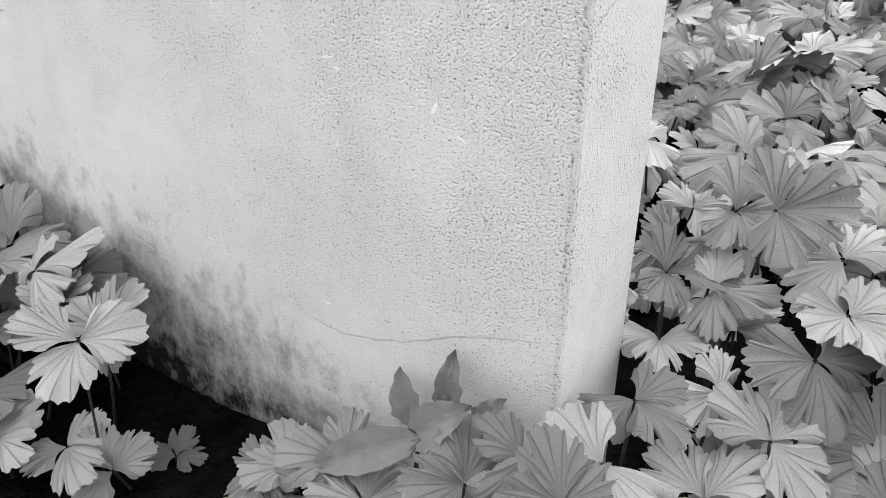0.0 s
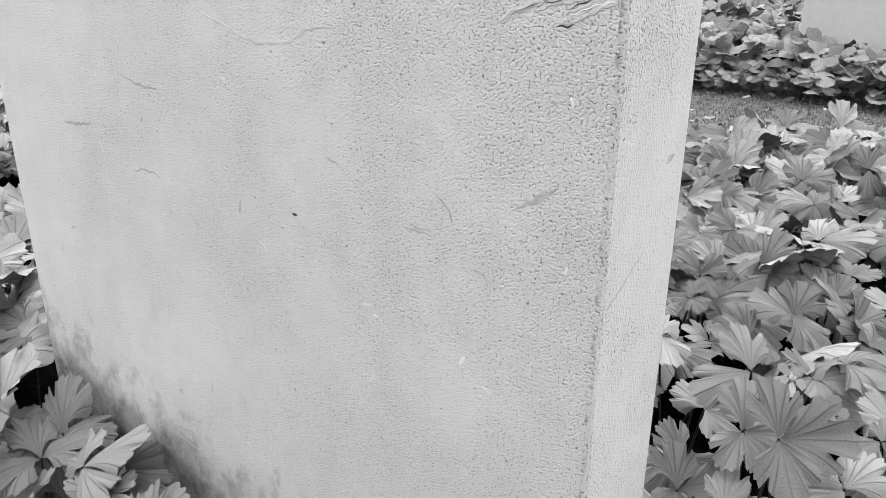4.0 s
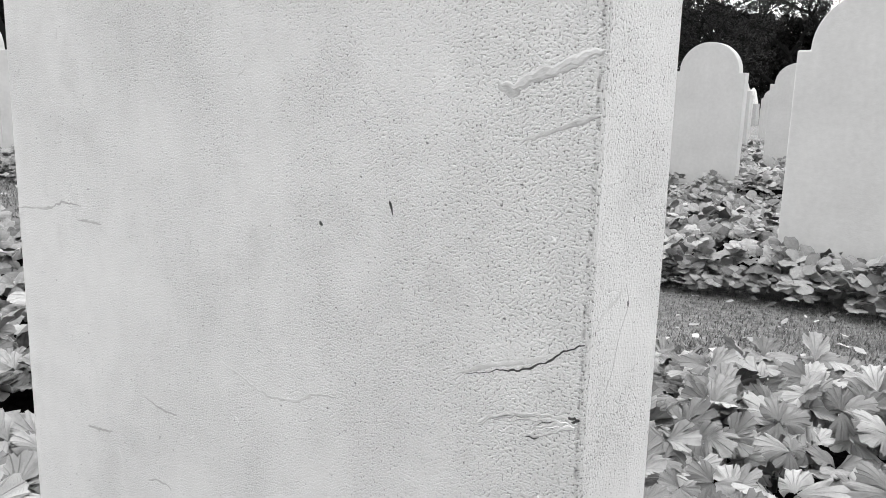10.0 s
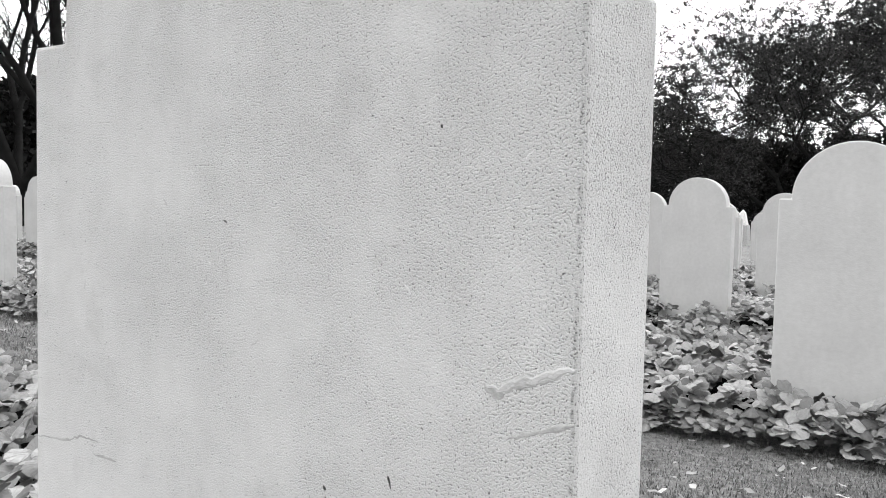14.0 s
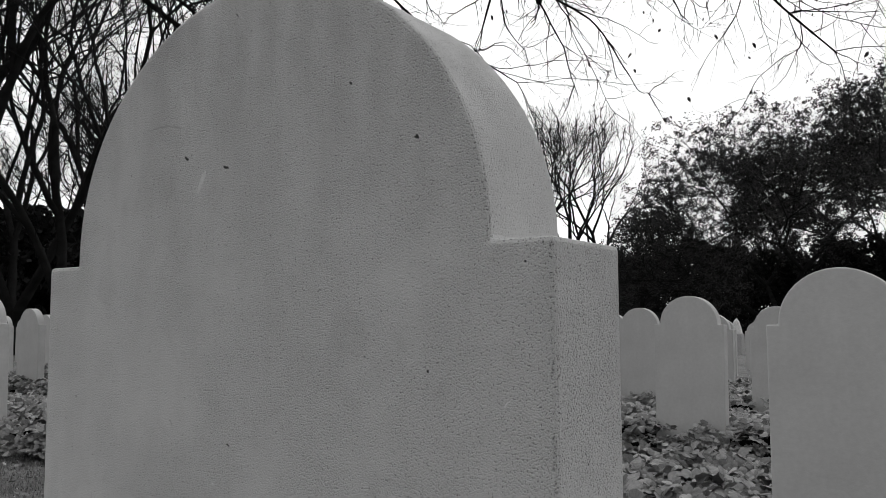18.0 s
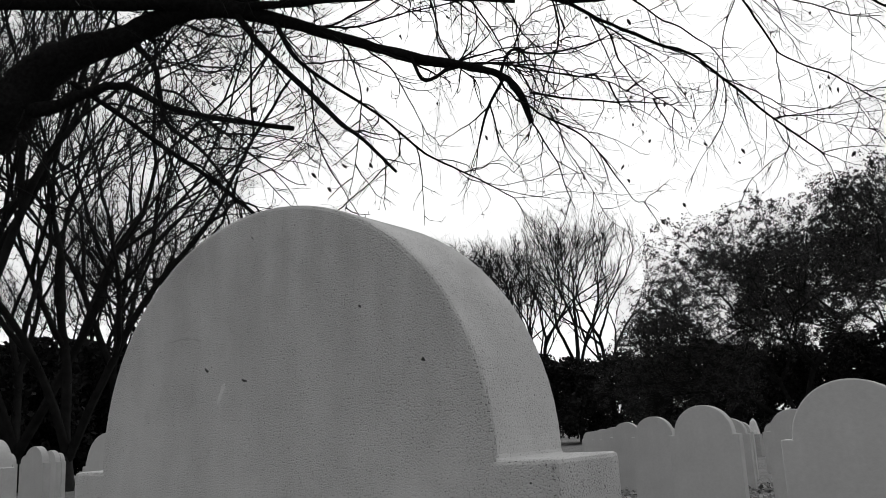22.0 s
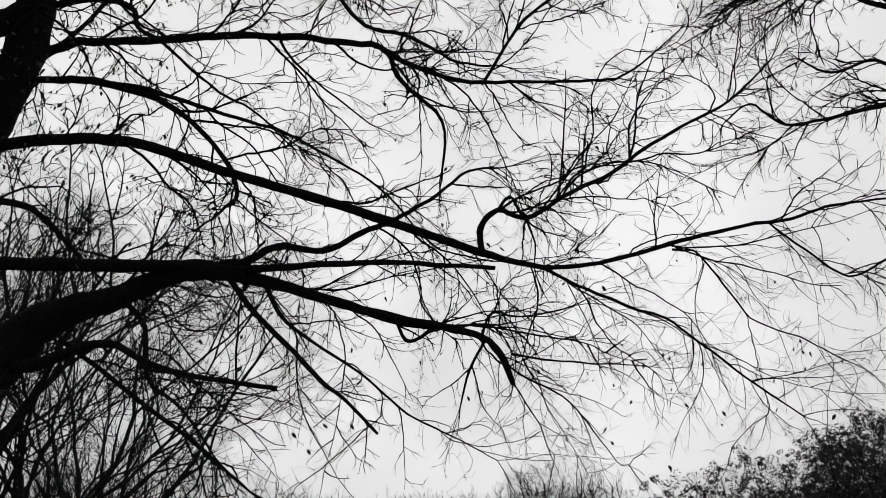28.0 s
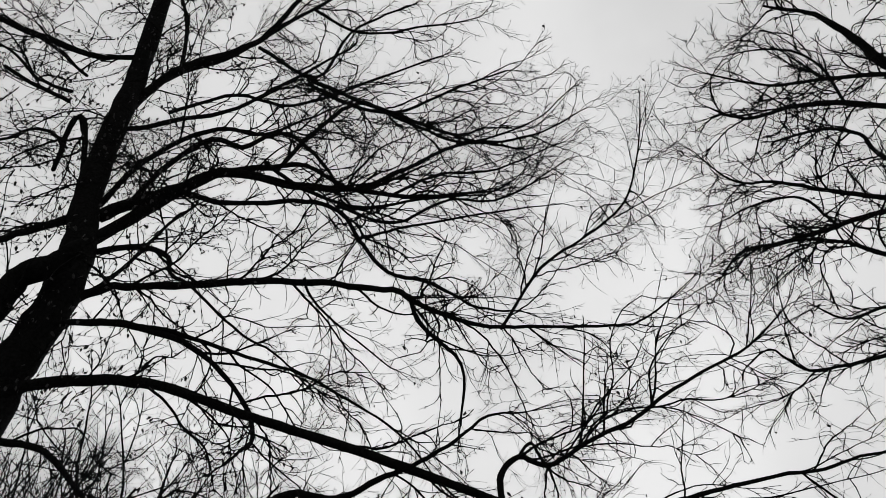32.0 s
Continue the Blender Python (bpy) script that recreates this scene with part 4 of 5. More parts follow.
MAIN("limb", 0, 0.4, [(-1.36, 4.16, 0.025), (-1.21, 3.86, 0.020), (-0.92, 3.61, 0.015), (-0.53, 3.35, 0.012), (-0.15, 3.00, 0.010), (0.22, 2.81, 0.007), (0.59, 2.60, 0.005)])
MAIN("limb", 0, 0, [(-0.22, 3.75, 0.015), (-0.11, 3.55, 0.017), (0.16, 3.68, 0.015)])
MAIN("limb", -0.2, 0.3, [(-3.83, 6.40, 0.033), (-3.39, 6.48, 0.040), (-3.03, 6.50, 0.040), (-2.47, 6.30, 0.032), (-2.06, 5.93, 0.026), (-1.80, 5.57, 0.025)])
MAIN("limb", 0, 0.6, [(-3.03, 6.50, 0.029), (-2.60, 6.45, 0.026), (-1.91, 6.21, 0.020), (-1.34, 6.04, 0.017), (-0.77, 5.70, 0.014), (-0.27, 5.33, 0.011), (0.11, 4.78, 0.006)])
MAIN("limb", 0, -0.3, [(-1.72, 5.33, 0.024), (-1.65, 5.03, 0.021), (-1.72, 4.85, 0.015), (-1.80, 4.64, 0.010)])
MAIN("limb", -0.3, 0, [(-3.91, 4.98, 0.040), (-3.74, 4.99, 0.036), (-3.46, 4.93, 0.031), (-3.13, 4.61, 0.025), (-2.97, 4.44, 0.020)])
MAIN("limb", 0.6, 1.2, [(2.51, 4.66, 0.014), (2.80, 4.65, 0.011), (3.06, 4.26, 0.011), (3.32, 3.99, 0.008), (3.83, 3.81, 0.008), (4.23, 3.63, 0.006)])
MAIN("limb", 0.6, 1.2, [(3.53, 4.91, 0.011), (3.90, 4.71, 0.012), (4.38, 4.46, 0.012), (4.97, 4.75, 0.012)])
MAIN("limb", 0.3, 0.6, [(0.52, 3.66, 0.015), (0.65, 3.93, 0.013), (0.91, 3.93, 0.010), (1.35, 4.03, 0.008), (1.71, 4.20, 0.005)])
MAIN("limb", 0.2, 0.6, [(0.77, 3.47, 0.012), (1.06, 3.46, 0.010), (1.53, 3.44, 0.008), (2.07, 3.44, 0.005)])
MAIN("limb", 0, 0.4, [(0.54, 3.53, 0.014), (0.39, 3.31, 0.012), (0.31, 3.08, 0.007)])
MAIN("trunk", -0.1, -0.1, [(-4.26, 4.60, 0.237), (-4.18, 5.58, 0.228), (-4.05, 6.21, 0.206), (-3.90, 6.82, 0.198), (-3.92, 7.60, 0.191), (-4.03, 8.37, 0.168), (-4.05, 9.58, 0.152), (-4.06, 10.46, 0.145), (-4.11, 11.59, 0.139), (-4.26, 13.99, 0.130), (-4.65, 17.67, 0.109)])
MAIN("side_trunk", -0.3, -0.6, [(-4.56, 5.99, 0.127), (-4.37, 6.51, 0.131), (-4.22, 6.83, 0.128), (-3.82, 6.94, 0.117), (-3.59, 7.07, 0.105)])
MAIN("limb", -0.1, -0.8, [(-4.13, 8.12, 0.059), (-4.38, 7.62, 0.044), (-4.53, 7.22, 0.036), (-4.78, 6.91, 0.028)])
MAIN("limb", -0.1, 0.4, [(-3.85, 7.69, 0.070), (-3.48, 8.23, 0.073), (-3.07, 8.79, 0.070), (-2.58, 9.18, 0.047), (-2.04, 9.36, 0.037), (-1.58, 9.44, 0.030), (-0.87, 9.01, 0.022), (0.00, 9.58, 0.011)])
MAIN("limb", 0, 0.5, [(-3.04, 8.68, 0.041), (-2.48, 8.55, 0.034), (-1.68, 8.69, 0.031), (-1.12, 8.58, 0.028), (-0.83, 8.03, 0.027), (-0.49, 7.51, 0.023), (0.03, 7.37, 0.023), (0.54, 7.05, 0.016), (1.05, 6.99, 0.010)])
MAIN("limb", -0.1, -0.6, [(-3.89, 8.34, 0.037), (-3.52, 8.94, 0.035), (-3.02, 9.31, 0.032), (-2.51, 9.35, 0.028), (-1.98, 9.10, 0.021), (-1.37, 9.36, 0.014), (-0.68, 9.82, 0.007)])
MAIN("limb", -0.1, 0.5, [(-3.99, 10.39, 0.057), (-3.70, 11.37, 0.053), (-3.02, 12.04, 0.043), (-2.48, 13.10, 0.036), (-1.49, 14.65, 0.025)])
MAIN("limb", 0, 0.5, [(-3.81, 6.91, 0.055), (-3.50, 7.09, 0.046), (-3.15, 7.13, 0.044), (-2.30, 7.22, 0.044), (-1.81, 7.27, 0.041), (-1.05, 7.21, 0.038), (-0.42, 7.14, 0.035), (-0.16, 6.97, 0.031), (0.51, 6.71, 0.025), (1.19, 6.66, 0.019), (1.95, 6.66, 0.016), (2.42, 6.83, 0.013), (3.09, 7.46, 0.007)])
MAIN("limb", 0.2, 0.6, [(-0.22, 6.95, 0.028), (-0.11, 6.69, 0.025), (0.31, 6.23, 0.018), (0.27, 5.57, 0.012)])
MAIN("limb", -0.1, -0.5, [(-3.72, 7.54, 0.038), (-3.17, 7.55, 0.035), (-2.87, 7.35, 0.031), (-2.76, 7.03, 0.024), (-2.46, 6.75, 0.018), (-1.92, 6.11, 0.014), (-1.49, 5.76, 0.011), (-1.07, 5.24, 0.008)])
MAIN("limb", -0.1, 0.3, [(-3.72, 6.81, 0.024), (-3.54, 7.27, 0.025), (-3.19, 8.18, 0.020), (-2.92, 8.76, 0.018)])
MAIN("limb", -0.2, -0.2, [(-4.58, 8.90, 0.028), (-4.65, 9.93, 0.037), (-4.44, 9.82, 0.037), (-4.12, 8.46, 0.033)])
MAIN("limb", 0.1, 0.9, [(0.73, 6.42, 0.018), (1.27, 7.41, 0.019), (1.81, 7.95, 0.017), (2.34, 8.53, 0.018), (2.70, 9.22, 0.015), (3.08, 10.43, 0.012), (3.42, 11.91, 0.009)])
MAIN("limb", 0.9, 1, [(2.47, 8.97, 0.011), (3.02, 9.41, 0.008), (3.71, 9.83, 0.008)])
MAIN("limb", 0.1, 0.6, [(-1.87, 9.26, 0.029), (-1.51, 10.10, 0.031), (-0.94, 10.86, 0.028), (-0.30, 10.54, 0.024), (0.56, 10.10, 0.019), (1.56, 10.70, 0.012), (2.27, 11.66, 0.009)])
MAIN("limb", 0.1, 0.6, [(-1.70, 11.21, 0.032), (-1.25, 10.88, 0.028), (-0.46, 10.68, 0.024), (0.37, 11.40, 0.021), (1.28, 12.17, 0.013)])
MAIN("limb", -0.1, 0.2, [(-4.03, 9.82, 0.037), (-3.44, 10.09, 0.034), (-2.61, 10.48, 0.027), (-1.91, 11.26, 0.024), (-1.15, 12.27, 0.017)])
MAIN("limb", 0.1, 0.6, [(-1.11, 8.46, 0.024), (-0.42, 8.18, 0.020), (0.28, 8.71, 0.018), (1.01, 8.94, 0.015), (1.95, 9.88, 0.008)])
MAIN("limb", 0.2, 0.6, [(-0.82, 7.98, 0.020), (-0.22, 8.29, 0.017), (0.63, 8.62, 0.014), (1.76, 8.94, 0.007)])
MAIN("limb", -0.2, -0.8, [(-4.82, 10.41, 0.030), (-5.12, 10.30, 0.029), (-5.46, 10.37, 0.025)])
MAIN("limb", -0.3, -0.9, [(-4.67, 10.86, 0.023), (-5.21, 11.25, 0.023), (-5.79, 11.49, 0.019)])
MAIN("limb", -0.2, -0.9, [(-4.12, 11.53, 0.037), (-4.67, 11.34, 0.040), (-5.29, 11.46, 0.048), (-6.06, 11.82, 0.041), (-6.78, 12.19, 0.033)])
MAIN("limb", -0.1, 0.5, [(-3.91, 10.68, 0.063), (-3.58, 11.43, 0.058), (-3.03, 12.04, 0.052), (-2.54, 12.82, 0.045), (-2.15, 14.27, 0.039), (-1.78, 15.81, 0.032)])
MAIN("limb", -0.1, 0.4, [(-3.86, 8.15, 0.080), (-3.47, 8.49, 0.075), (-3.00, 8.82, 0.077), (-2.58, 9.17, 0.065), (-1.85, 9.06, 0.043), (-1.13, 8.98, 0.036), (-0.27, 8.88, 0.029), (0.75, 8.98, 0.015)])
MAIN("limb", 0, 0.3, [(-3.59, 8.56, 0.034), (-3.31, 9.30, 0.036), (-2.84, 9.89, 0.038), (-2.45, 9.75, 0.034), (-1.97, 10.12, 0.031), (-1.47, 9.59, 0.026), (-1.14, 9.05, 0.022)])
MAIN("limb", 0.1, 0.6, [(-2.27, 9.06, 0.032), (-1.55, 8.90, 0.029), (-0.85, 9.04, 0.029), (-0.27, 9.49, 0.026), (0.60, 10.15, 0.024), (1.39, 10.12, 0.012)])
MAIN("limb", 0.1, 0.7, [(-1.71, 11.29, 0.033), (-0.91, 10.82, 0.028), (-0.27, 10.52, 0.028), (0.36, 10.22, 0.024), (0.92, 10.20, 0.020), (1.68, 10.51, 0.016), (2.46, 11.26, 0.009)])
MAIN("limb", 0.1, 0.4, [(-2.53, 12.20, 0.031), (-1.61, 11.44, 0.029), (-1.19, 12.92, 0.023), (-0.47, 13.82, 0.019)])
MAIN("limb", -0.1, 0.1, [(-3.50, 11.21, 0.032), (-3.74, 12.86, 0.031), (-4.32, 14.66, 0.030)])
MAIN("limb", 0.1, 0.6, [(-1.40, 7.25, 0.019), (-1.34, 7.10, 0.016), (-1.02, 6.78, 0.012), (-0.46, 6.34, 0.009)])
MAIN("limb", 0.1, 0.6, [(-2.09, 9.31, 0.029), (-1.40, 8.75, 0.025), (-0.84, 8.64, 0.021), (-0.28, 8.89, 0.018), (0.69, 9.16, 0.011)])
MAIN("limb", -0.1, 0.6, [(-3.46, 10.22, 0.027), (-2.67, 10.86, 0.024), (-1.89, 10.80, 0.024), (-0.96, 11.61, 0.021), (0.27, 12.66, 0.014)])
MAIN("limb", 0.2, 0.7, [(-0.41, 8.74, 0.021), (0.18, 9.31, 0.019), (0.95, 9.61, 0.015), (2.00, 10.42, 0.008)])
MAIN("limb", 0.1, 0.6, [(-1.75, 13.32, 0.028), (-1.00, 12.85, 0.023), (-0.09, 13.29, 0.019), (0.99, 13.92, 0.010)])
MAIN("limb", -0.3, -0.9, [(-4.78, 10.52, 0.027), (-5.16, 10.51, 0.023), (-5.60, 10.91, 0.019), (-6.18, 11.04, 0.015)])
MAIN("limb", -0.3, -0.9, [(-4.52, 9.36, 0.025), (-4.79, 9.34, 0.021), (-5.03, 8.85, 0.017), (-5.34, 8.81, 0.013)])
RIGHT("limb", 2, 1.4, [(9.79, 13.01, 0.132), (8.67, 14.16, 0.106), (8.41, 14.62, 0.086), (8.03, 15.17, 0.066), (7.57, 15.53, 0.044), (6.65, 15.57, 0.022)])
RIGHT("limb", 2, 1.4, [(9.43, 12.68, 0.060), (8.08, 12.74, 0.050), (7.18, 12.77, 0.049), (6.24, 12.47, 0.039), (5.30, 12.01, 0.028), (4.71, 12.18, 0.014)])
RIGHT("limb", 2, 1.5, [(8.47, 10.70, 0.054), (7.48, 11.31, 0.037), (7.18, 11.77, 0.033), (6.48, 11.78, 0.028), (5.56, 11.34, 0.018)])
RIGHT("limb", 2, 1.4, [(8.45, 10.29, 0.062), (7.08, 10.34, 0.044), (6.28, 10.36, 0.035), (5.40, 10.46, 0.026), (4.66, 10.41, 0.017), (4.17, 10.98, 0.009)])
RIGHT("limb", 2, 1.5, [(8.52, 10.42, 0.062), (6.98, 10.07, 0.043), (6.02, 9.65, 0.038), (5.22, 9.33, 0.033), (4.45, 9.02, 0.024), (4.01, 8.55, 0.011)])
RIGHT("limb", 2, 1.5, [(7.63, 8.96, 0.049), (6.57, 9.10, 0.037), (6.02, 9.23, 0.028), (5.31, 9.19, 0.024), (4.62, 8.91, 0.012)])
RIGHT("limb", 2, 1.7, [(7.13, 7.61, 0.045), (5.85, 7.32, 0.029), (5.11, 7.12, 0.021), (4.63, 7.05, 0.021), (4.28, 7.33, 0.014), (3.88, 7.03, 0.011)])
RIGHT("limb", 2, 1.3, [(11.15, 16.26, 0.094), (9.76, 16.86, 0.071), (8.40, 17.22, 0.048), (6.74, 17.08, 0.024)])
RIGHT("limb", 2, 1.4, [(8.65, 14.00, 0.048), (7.27, 13.55, 0.036), (6.05, 13.11, 0.025), (4.93, 13.21, 0.015)])
RIGHT("limb", 2, 1.6, [(6.57, 8.03, 0.031), (6.16, 8.13, 0.023), (5.48, 7.83, 0.019), (5.02, 7.93, 0.011)])
RIGHT("limb", 2, 1.4, [(7.52, 12.94, 0.030), (7.30, 13.93, 0.026), (6.61, 14.22, 0.021), (5.38, 13.75, 0.010)])
RIGHT("limb", 2, 1.4, [(6.17, 9.86, 0.026), (5.74, 10.30, 0.022), (4.89, 9.97, 0.017), (3.99, 9.29, 0.008)])
for k in range(95):
    v = trng.uniform(4.8, 12.6)
    u = trng.uniform(-5.0 - 0.2 * max(0, v - 6), -3.2 - 0.12 * max(0, v - 6))
    start = MID + u * ACROSS + np.array([0, 0, v]) + trng.uniform(-0.9, -0.2) * NORMAL
    sprout(TWIGS[near_tree], start, trng.normal(0, 0.5, 3) + np.array([0, 0, 0.2]) + ACROSS * trng.choice((-0.6, 0.5)), trng.uniform(0.8, 1.6), 0.008, 0, 0.3)
# the boles, down to the ground outside the view
def bole(tree, foot, top, r0, r1):
    so = Soup()
    p0, p1 = np.array(foot, float), np.array(top, float)
    s = np.linspace(0, 1, 9)[:, None]
    line = p0 + (p1 - p0) * s + np.sin(s * 3.1) * np.array([0.15, -0.1, 0])
    tube(so, line, r0 + (r1 - r0) * s[:, 0] + 0.12 * np.exp(-s[:, 0] * 9), 14)
    ob = new("bole", so.mesh("bole", M_BARK, True))
    ob.parent = tree


bole(near_tree, tuple(MID - 5.6 * ACROSS - 0.1 * NORMAL), tuple(MID - 3.9 * ACROSS - 0.05 * NORMAL + np.array([0, 0, 4.0])), 0.42, 0.27)
bole(right_tree, tuple(MID + 9.0 * ACROSS + 2 * NORMAL), tuple(MID + 8.0 * ACROSS + 2 * NORMAL + np.array([0, 0, 9.0])), 0.40, 0.2)
for tree, soup in TWIGS.items():
    ob = new("twigs", soup.mesh("twigs", M_BARK))
    ob.parent = tree
    tagged(ob, kind="stuff")
hang = Soup()
for p in TIPS:
    m = np.array(pose(0, 0, 0, trng.uniform(-40, 40), trng.uniform(-40, 40), trng.uniform(0, 360)))[:3, :3] * trng.uniform(0.7, 1.7)
    v = np.array([(0, 0, 0), (0.010, 0.004, -0.014), (0.008, -0.002, -0.032), (0, 0, -0.042), (-0.008, 0.003, -0.030), (-0.010, 0.004, -0.013)])
    hang.add(v @ m.T + p, [(0, 1, 2, 3), (0, 3, 4, 5)])
ob = new("dead_leaves", hang.mesh("dead_leaves", M_DEAD_LEAF))
ob.parent = near_tree
tagged(ob, "few withered leaves left on the twigs", kind="stuff")

# ---- background woodland ----

def spot(px, dist):
    """A place dist away, on the bearing px (0 to 1568 across the view that looks 33.4 degrees left of +y)."""
    a = radians(33.4) + math.atan((784 - px) / 1471)
    return 0.42 - dist * math.sin(a), -0.4 + dist * math.cos(a)


def crown_tree_soup(rng, height, low, wide, depth, spread, shoots=2, rise=0.10, middle=0.60, fine=1.0):
    """A bare tree that forks again and again from a low bole to a rounded, finely twigged crown."""
    trunk, crown, ends = Soup(), Soup(), []
    heart, reach = np.array([0, 0, height * middle]), height * np.array([wide, wide, 1.0 - middle])

    def line(origin, d, length, n, jitter, lift):
        steps = rng.normal(0, jitter, (n, 3))
        steps[:, 2] += lift
        ds = d / math.sqrt(d @ d) + np.cumsum(steps, axis=0)
        ds /= np.sqrt((ds * ds).sum(1))[:, None]
        return np.vstack([origin, origin + np.cumsum(ds * (length / n), axis=0)]), ds

    def across(d):
        v = rng.normal(0, 1, 3)
        v -= d * (v @ d)
        return v / math.sqrt(v @ v)

    def twigs(pts, ds, count, r):
        n = len(ds)
        for k in range(count):
            s = rng.uniform(0.1, 1.0)
            i = min(int(s * n), n - 1)
            base = pts[i] + (pts[i + 1] - pts[i]) * (s * n - i)
            p, q = line(base, ds[i] * 0.75 + across(ds[i]) * 0.7, height * rng.uniform(0.03, 0.075), 3, 0.16, 0.06)
            tube(crown, p, min(r * 0.6, height * 0.0012 * fine) * np.array([1, 0.8, 0.6, 0.4]), 3)
            ends.append(p[-1])
            for w in range(2):
                i = rng.integers(1, 3)
                t, _ = line(p[i], q[i - 1] * 0.8 + across(q[i - 1]) * 0.6, height * rng.uniform(0.015, 0.035), 2, 0.15, 0.05)
                tube(crown, t, height * 0.0007 * fine * np.array([1, 0.75, 0.5]), 3)

    def fork(origin, d, length, r, level):
        end = origin + d / math.sqrt(d @ d) * length
        out = (end - heart) / reach
        far = math.sqrt(out @ out)
        if level and far > 1.0:
            length *= max(0.35, 1.0 - 1.6 * (far - 1.0))
        p, q = line(origin, d, length, 5 if level < 3 else 4, 0.055 if level < 2 else 0.10, 0.03)
        tube(trunk if level == 0 else crown, p, r * np.linspace(1.0, 0.74, len(p)), 8 if level == 0 else 5 if level < 3 else 3)
        if level >= (1 if low < 0.1 else 2):
            twigs(p, q, shoots + (level >= depth), r)
        if level >= depth or (level > 3 and far > 1.15):
            return
        kids = 2 + int(rng.random() < (0.9 if level == 0 else 0.35))
        side = across(q[-1])
        other = np.cross(q[-1], side)
        a0 = rng.uniform(0, 2 * np.pi)
        for k in range(kids):
            a = a0 + 2 * np.pi * k / kids + rng.uniform(-0.4, 0.4)
            tilt = spread * (rng.uniform(0.25, 0.7) if k == 0 else rng.uniform(0.7, 1.25))
            nd = q[-1] * math.cos(tilt) + (side * math.cos(a) + other * math.sin(a)) * math.sin(tilt) + np.array([0, 0, rise])
            fork(p[-1] if k < 2 else p[-2], nd, (height * 0.21 if level == 0 else length) * rng.uniform(0.70, 0.95), r * (0.72 if k == 0 else 0.60), level + 1)

    fork(np.array([0, 0, -0.1]), np.array([rng.normal(0, 0.05), rng.normal(0, 0.05), 1.0]), height * low, height * 0.0155 * fine ** 0.5, 0)
    return trunk, crown, ends


wrng = np.random.default_rng(31)
BARE = []
for low, wide, depth, spread, rise, pale, fine in ((0.26, 0.30, 6, 0.62, 0.10, False, 0.75), (0.07, 0.33, 6, 0.55, 0.12, True, 0.75), (0.16, 0.44, 6, 0.70, 0.05, False, 0.75),
                                             (0.24, 0.36, 6, 0.62, 0.08, False, 0.75), (0.30, 0.23, 6, 0.50, 0.15, True, 0.75), (0.05, 0.38, 6, 0.62, 0.10, False, 0.75),
                                                   (0.22, 0.30, 6, 0.58, 0.09, False, 0.5), (0.06, 0.33, 6, 0.58, 0.08, True, 0.5), (0.05, 0.40, 6, 0.66, 0.06, False, 0.5)):
    trunk, crown, _ = crown_tree_soup(wrng, 10.0, low, wide, depth, spread, 2, rise, 0.60, fine)
    top = max(block[:, 2].max() for block in crown.v)
    BARE.append((trunk.mesh("trunk", M_BARK_PALE if pale else M_BARK_FAR, True), crown.mesh("crown", M_BARK_FAR), top))


def put_tree(kind, px, dist, height, turn, label="bare winter tree standing at the edge of the cemetery"):
    trunk, crown, top = BARE[kind]
    thing = new("bare_tree")
    x, y = spot(px, dist)
    k = height / top
    thing.matrix_world = pose(x, y, gz(y) - 0.05, 0, 0, turn) @ Matrix.Diagonal((k, k, k, 1))
    for name, me in (("trunk", trunk), ("crown", crown)):
        ob = new(name, me)
        ob.parent = thing
    return tagged(thing, label, "tree", "bare woodland trees")


def leaf_cloud(rng, centres, radii, count, size, flat):
    """Many small leaf quads in uneven clumps."""
    c = np.asarray(centres, float)
    r = np.asarray(radii, float)
    pick = rng.integers(0, len(c), count)
    d = rng.normal(0, 1, (count, 3))
    d /= np.linalg.norm(d, axis=1)[:, None]
    p = c[pick] + d * (r[pick] * rng.uniform(0.25, 1.0, count) ** 0.5)[:, None] * np.array([1, 1, flat])
    n = rng.normal(0, 1, (count, 3))
    n /= np.linalg.norm(n, axis=1)[:, None]
    a = np.cross(n, rng.normal(0, 1, (count, 3)))
    a /= np.linalg.norm(a, axis=1)[:, None]
    b = np.cross(n, a)
    s = (size * rng.uniform(0.5, 1.2, count))[:, None]
    v = np.stack([p - a * s, p + b * s * 0.5, p + a * s, p - b * s * 0.5], 1).reshape(-1, 3)
    return v, np.arange(count * 4).reshape(-1, 4)


def leafy_tree(px, dist, height, width, seed, count, label):
    """A broad dome of fan-like limbs with small leaves down to near the ground."""
    rng = np.random.default_rng(seed)
    thing = new("leafy_tree")
    tagged(thing, label, "tree")
    x, y = spot(px, dist)
    thing.location = (x, y, gz(y))
    trunk, soup, ends = crown_tree_soup(rng, height, 0.07, width / height * 0.5, 7, 0.85, 4, 0.0, 0.48)
    k = height / float(np.percentile([block[:, 2].max() for block in soup.v], 99.0))
    thing.scale = (k, k, k)
    ob = new("trunk", trunk.mesh("trunk", M_BARK_FAR, True))
    ob.parent = thing
    ob = new("branches", soup.mesh("branches", M_BARK_FAR))
    ob.parent = thing
    tagged(ob, kind="stuff")
    lc = Soup()
    ends = np.array(ends)
    inner = (ends - np.array([0, 0, height * 0.5])) / (height * np.array([width / height * 0.5, width / height * 0.5, 0.5]))
    ends = ends[(inner ** 2).sum(1) < 1.1]
    lc.add(*leaf_cloud(rng, ends, height * rng.uniform(0.008, 0.024, len(ends)), count, height * 0.0042, 0.7))
    ob = new("crown", lc.mesh("crown", M_TREE_LEAF))
    ob.parent = thing
    tagged(ob, kind="stuff")
    return thing


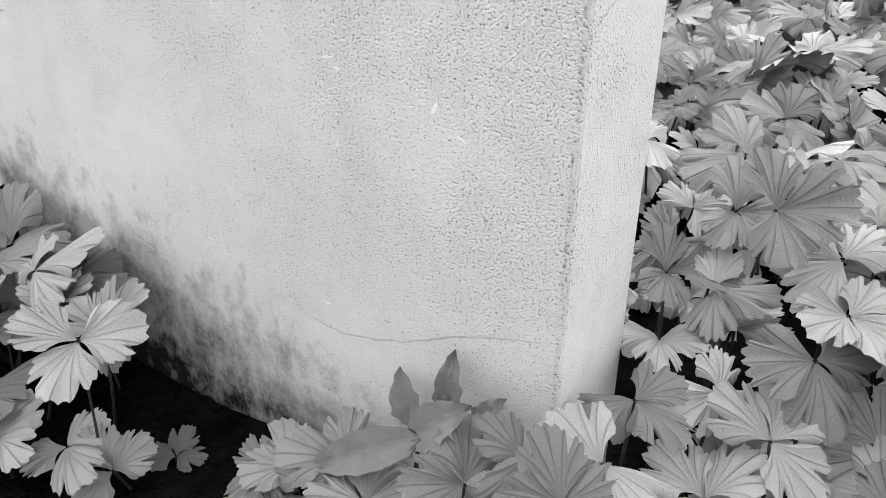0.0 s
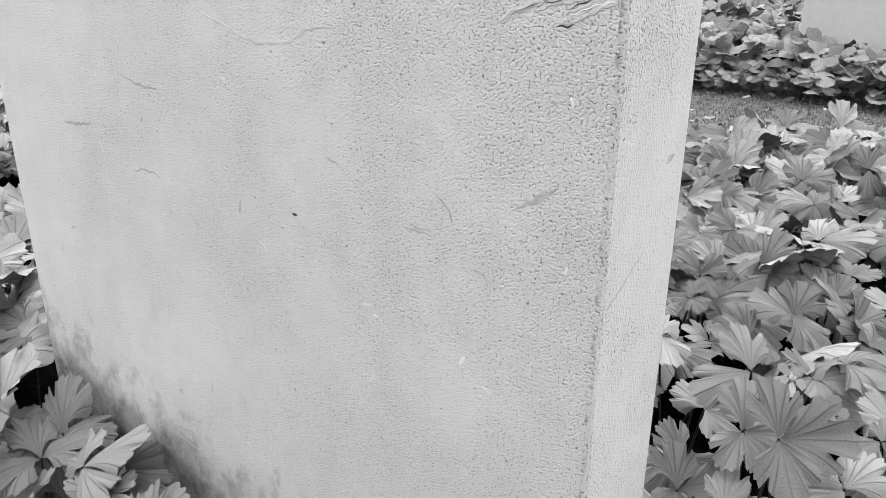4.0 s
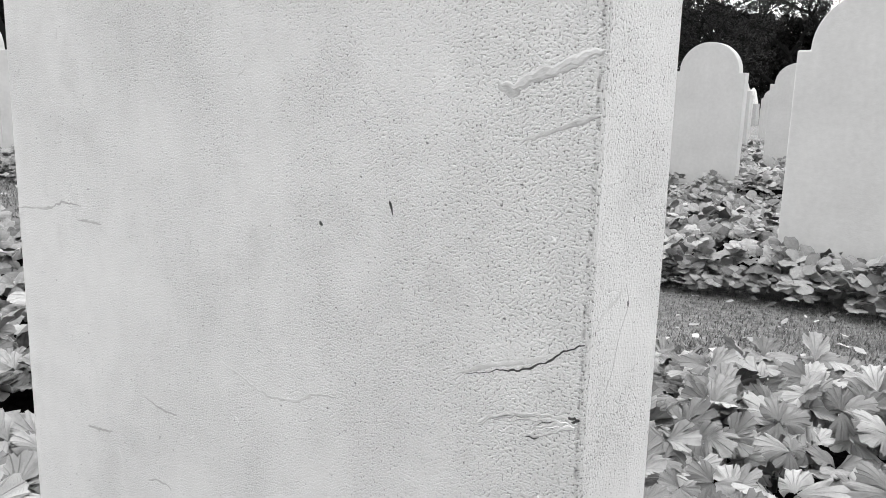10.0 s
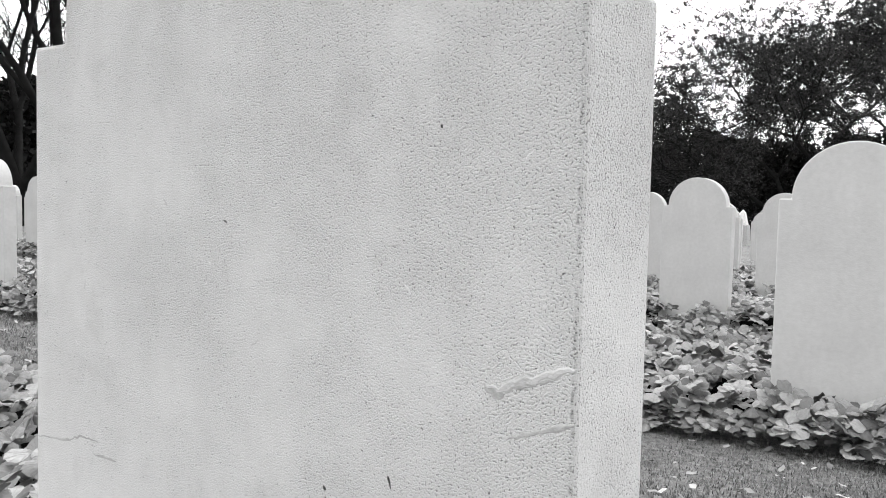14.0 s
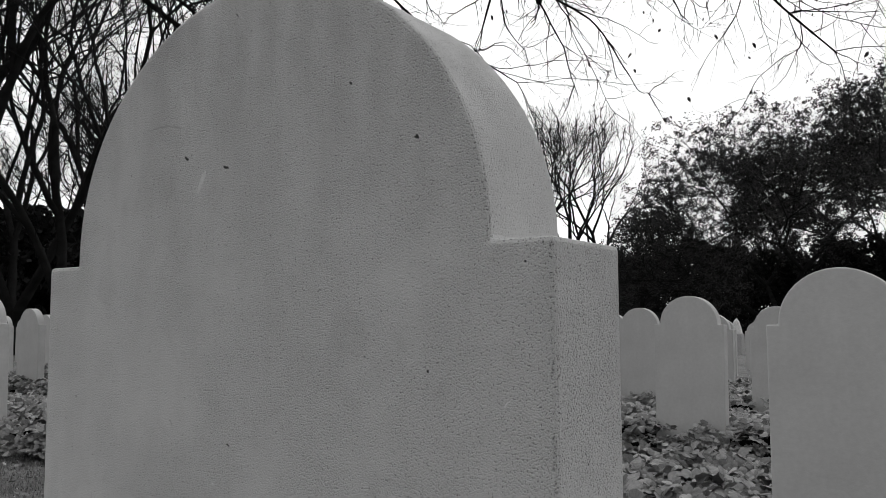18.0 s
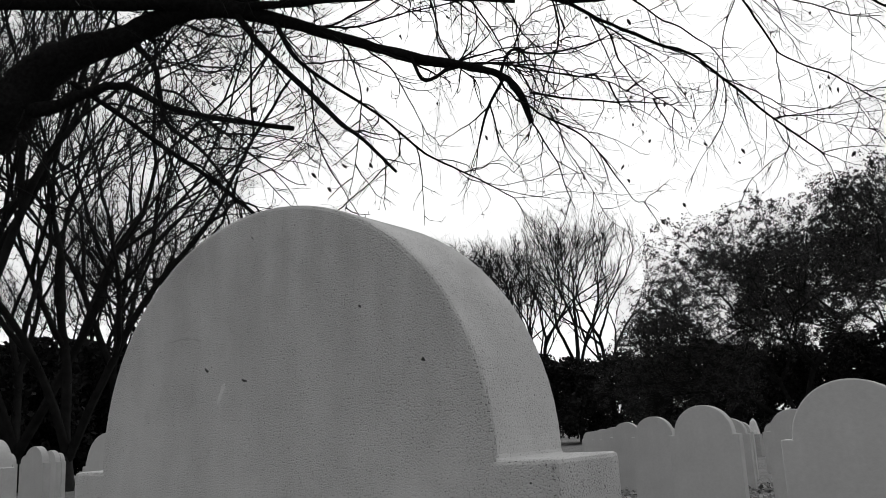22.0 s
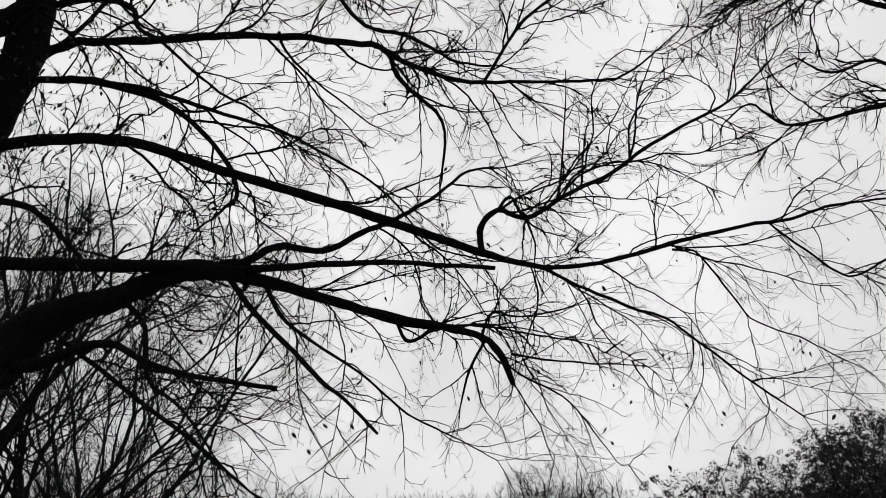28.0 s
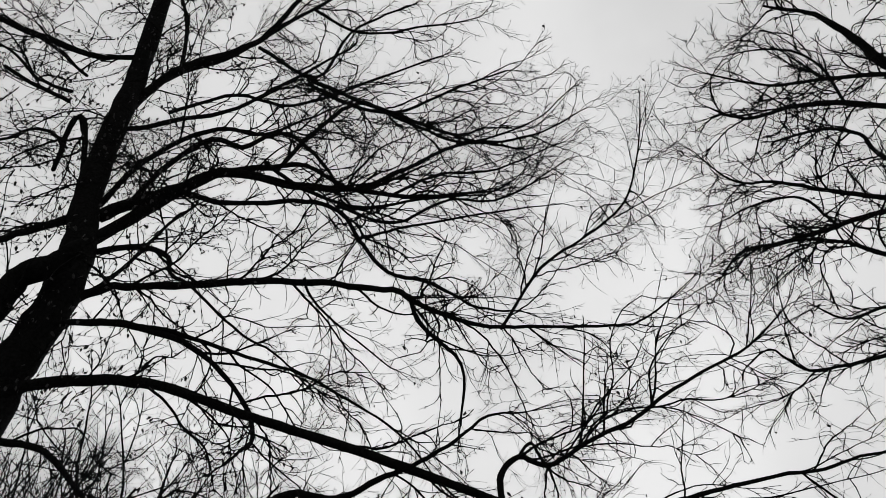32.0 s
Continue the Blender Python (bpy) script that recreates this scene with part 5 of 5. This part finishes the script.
def shrub(name, px, dist, height, width, seed, count, label, cone=False, material=None):
    rng = np.random.default_rng(seed)
    x, y = spot(px, dist)
    n = 60
    h = rng.uniform(0.05, 1, n) ** 0.8
    a = rng.uniform(0, 2 * np.pi, n)
    reach = width * 0.5 * ((1.0 - h) if cone else np.sqrt(np.clip(1 - h ** 3, 0.05, 1))) * rng.uniform(0.3, 1, n)
    centres = np.stack([x + reach * np.cos(a), y + reach * np.sin(a), h * height * 0.92 + gz(y)], 1)
    lc = Soup()
    lc.add(*leaf_cloud(rng, centres, np.full(n, height * 0.13), count, height * 0.03, 0.8))
    return tagged(new(name, lc.mesh(name, material or M_EVERGREEN)), label, "shrub")


# a tall group by the path at the far side of the graves
for px, dist, h, kind, turn in ((92, 22, 14.3, 7, 20), (175, 26, 13.8, 6, 130), (5, 23, 15, 8, 220), (-90, 20, 14.2, 6, 300), (235, 32, 11, 3, 75), (-180, 24, 17, 7, 10), (280, 38, 11.0, 2, 120), (50, 33, 10.6, 8, 15), (130, 30, 11.0, 8, 100)):
    put_tree(kind, px, dist, h, turn, "tall bare many-stemmed tree at the edge of the cemetery")
for px, dist, h, kind, turn in ((395, 42, 13.4, 2, 40), (330, 44, 11.6, 3, 200), (470, 48, 12.6, 2, 280), (570, 60, 16.2, 3, 10), (680, 62, 16.4, 4, 60), (735, 62, 16.2, 3, 170), (630, 66, 13.0, 0, 45),
                                (795, 60, 15.0, 4, 30), (855, 56, 14.6, 3, 100), (925, 56, 15.4, 0, 330), (985, 54, 16.6, 4, 75), (1045, 56, 15.2, 0, 190), (520, 64, 14, 0, 88), (890, 60, 14.6, 4, 140)):
    put_tree(kind, px, dist, h, turn)
leafy_tree(1362, 34, 8.9, 15.0, 3, 105000, "broad many-limbed tree with small dark leaves behind the graves")
leafy_tree(1650, 40, 12.1, 12.0, 8, 105000, "tall dense dark-leaved tree behind the graves")
shrub("conifer", 1125, 44, 4.2, 3.4, 1, 5000, "dark conical evergreen at the wood edge", True)
shrub("shrub", 1085, 36, 1.5, 2.2, 2, 4000, "low rounded shrub in front of the wood", False, M_TREE_LEAF)
for k, (px, dist, h, w) in enumerate(((-40, 27, 4.2, 6), (60, 28, 4.4, 6), (150, 29, 4.4, 6), (-150, 26, 4.4, 6), (240, 31, 4.4, 7), (10, 30, 4.2, 6), (110, 32, 4.6, 7), (880, 50, 5.6, 9), (980, 50, 5.0, 8), (1050, 54, 5.4, 8), (1190, 48, 5.4, 9), (1270, 42, 4.4, 8),
                                      (1350, 41, 4.2, 8), (1450, 43, 4.5, 9), (1560, 44, 5, 9), (1660, 44, 5, 9), (360, 44, 5, 9), (480, 52, 5.5, 11), (600, 56, 5, 11), (720, 58, 5, 11), (800, 56, 5.5, 10))):
    shrub("hedge_shrub", px, dist, h, w, 40 + k, 9000, "dark evergreen undergrowth at the wood edge")
for k in range(20):
    shrub("hedge_shrub", -300 + 115 * k, 72, 5.0 + 0.8 * math.sin(k * 2.3), 12, 90 + k, 6000, "dark far undergrowth closing the wood edge")
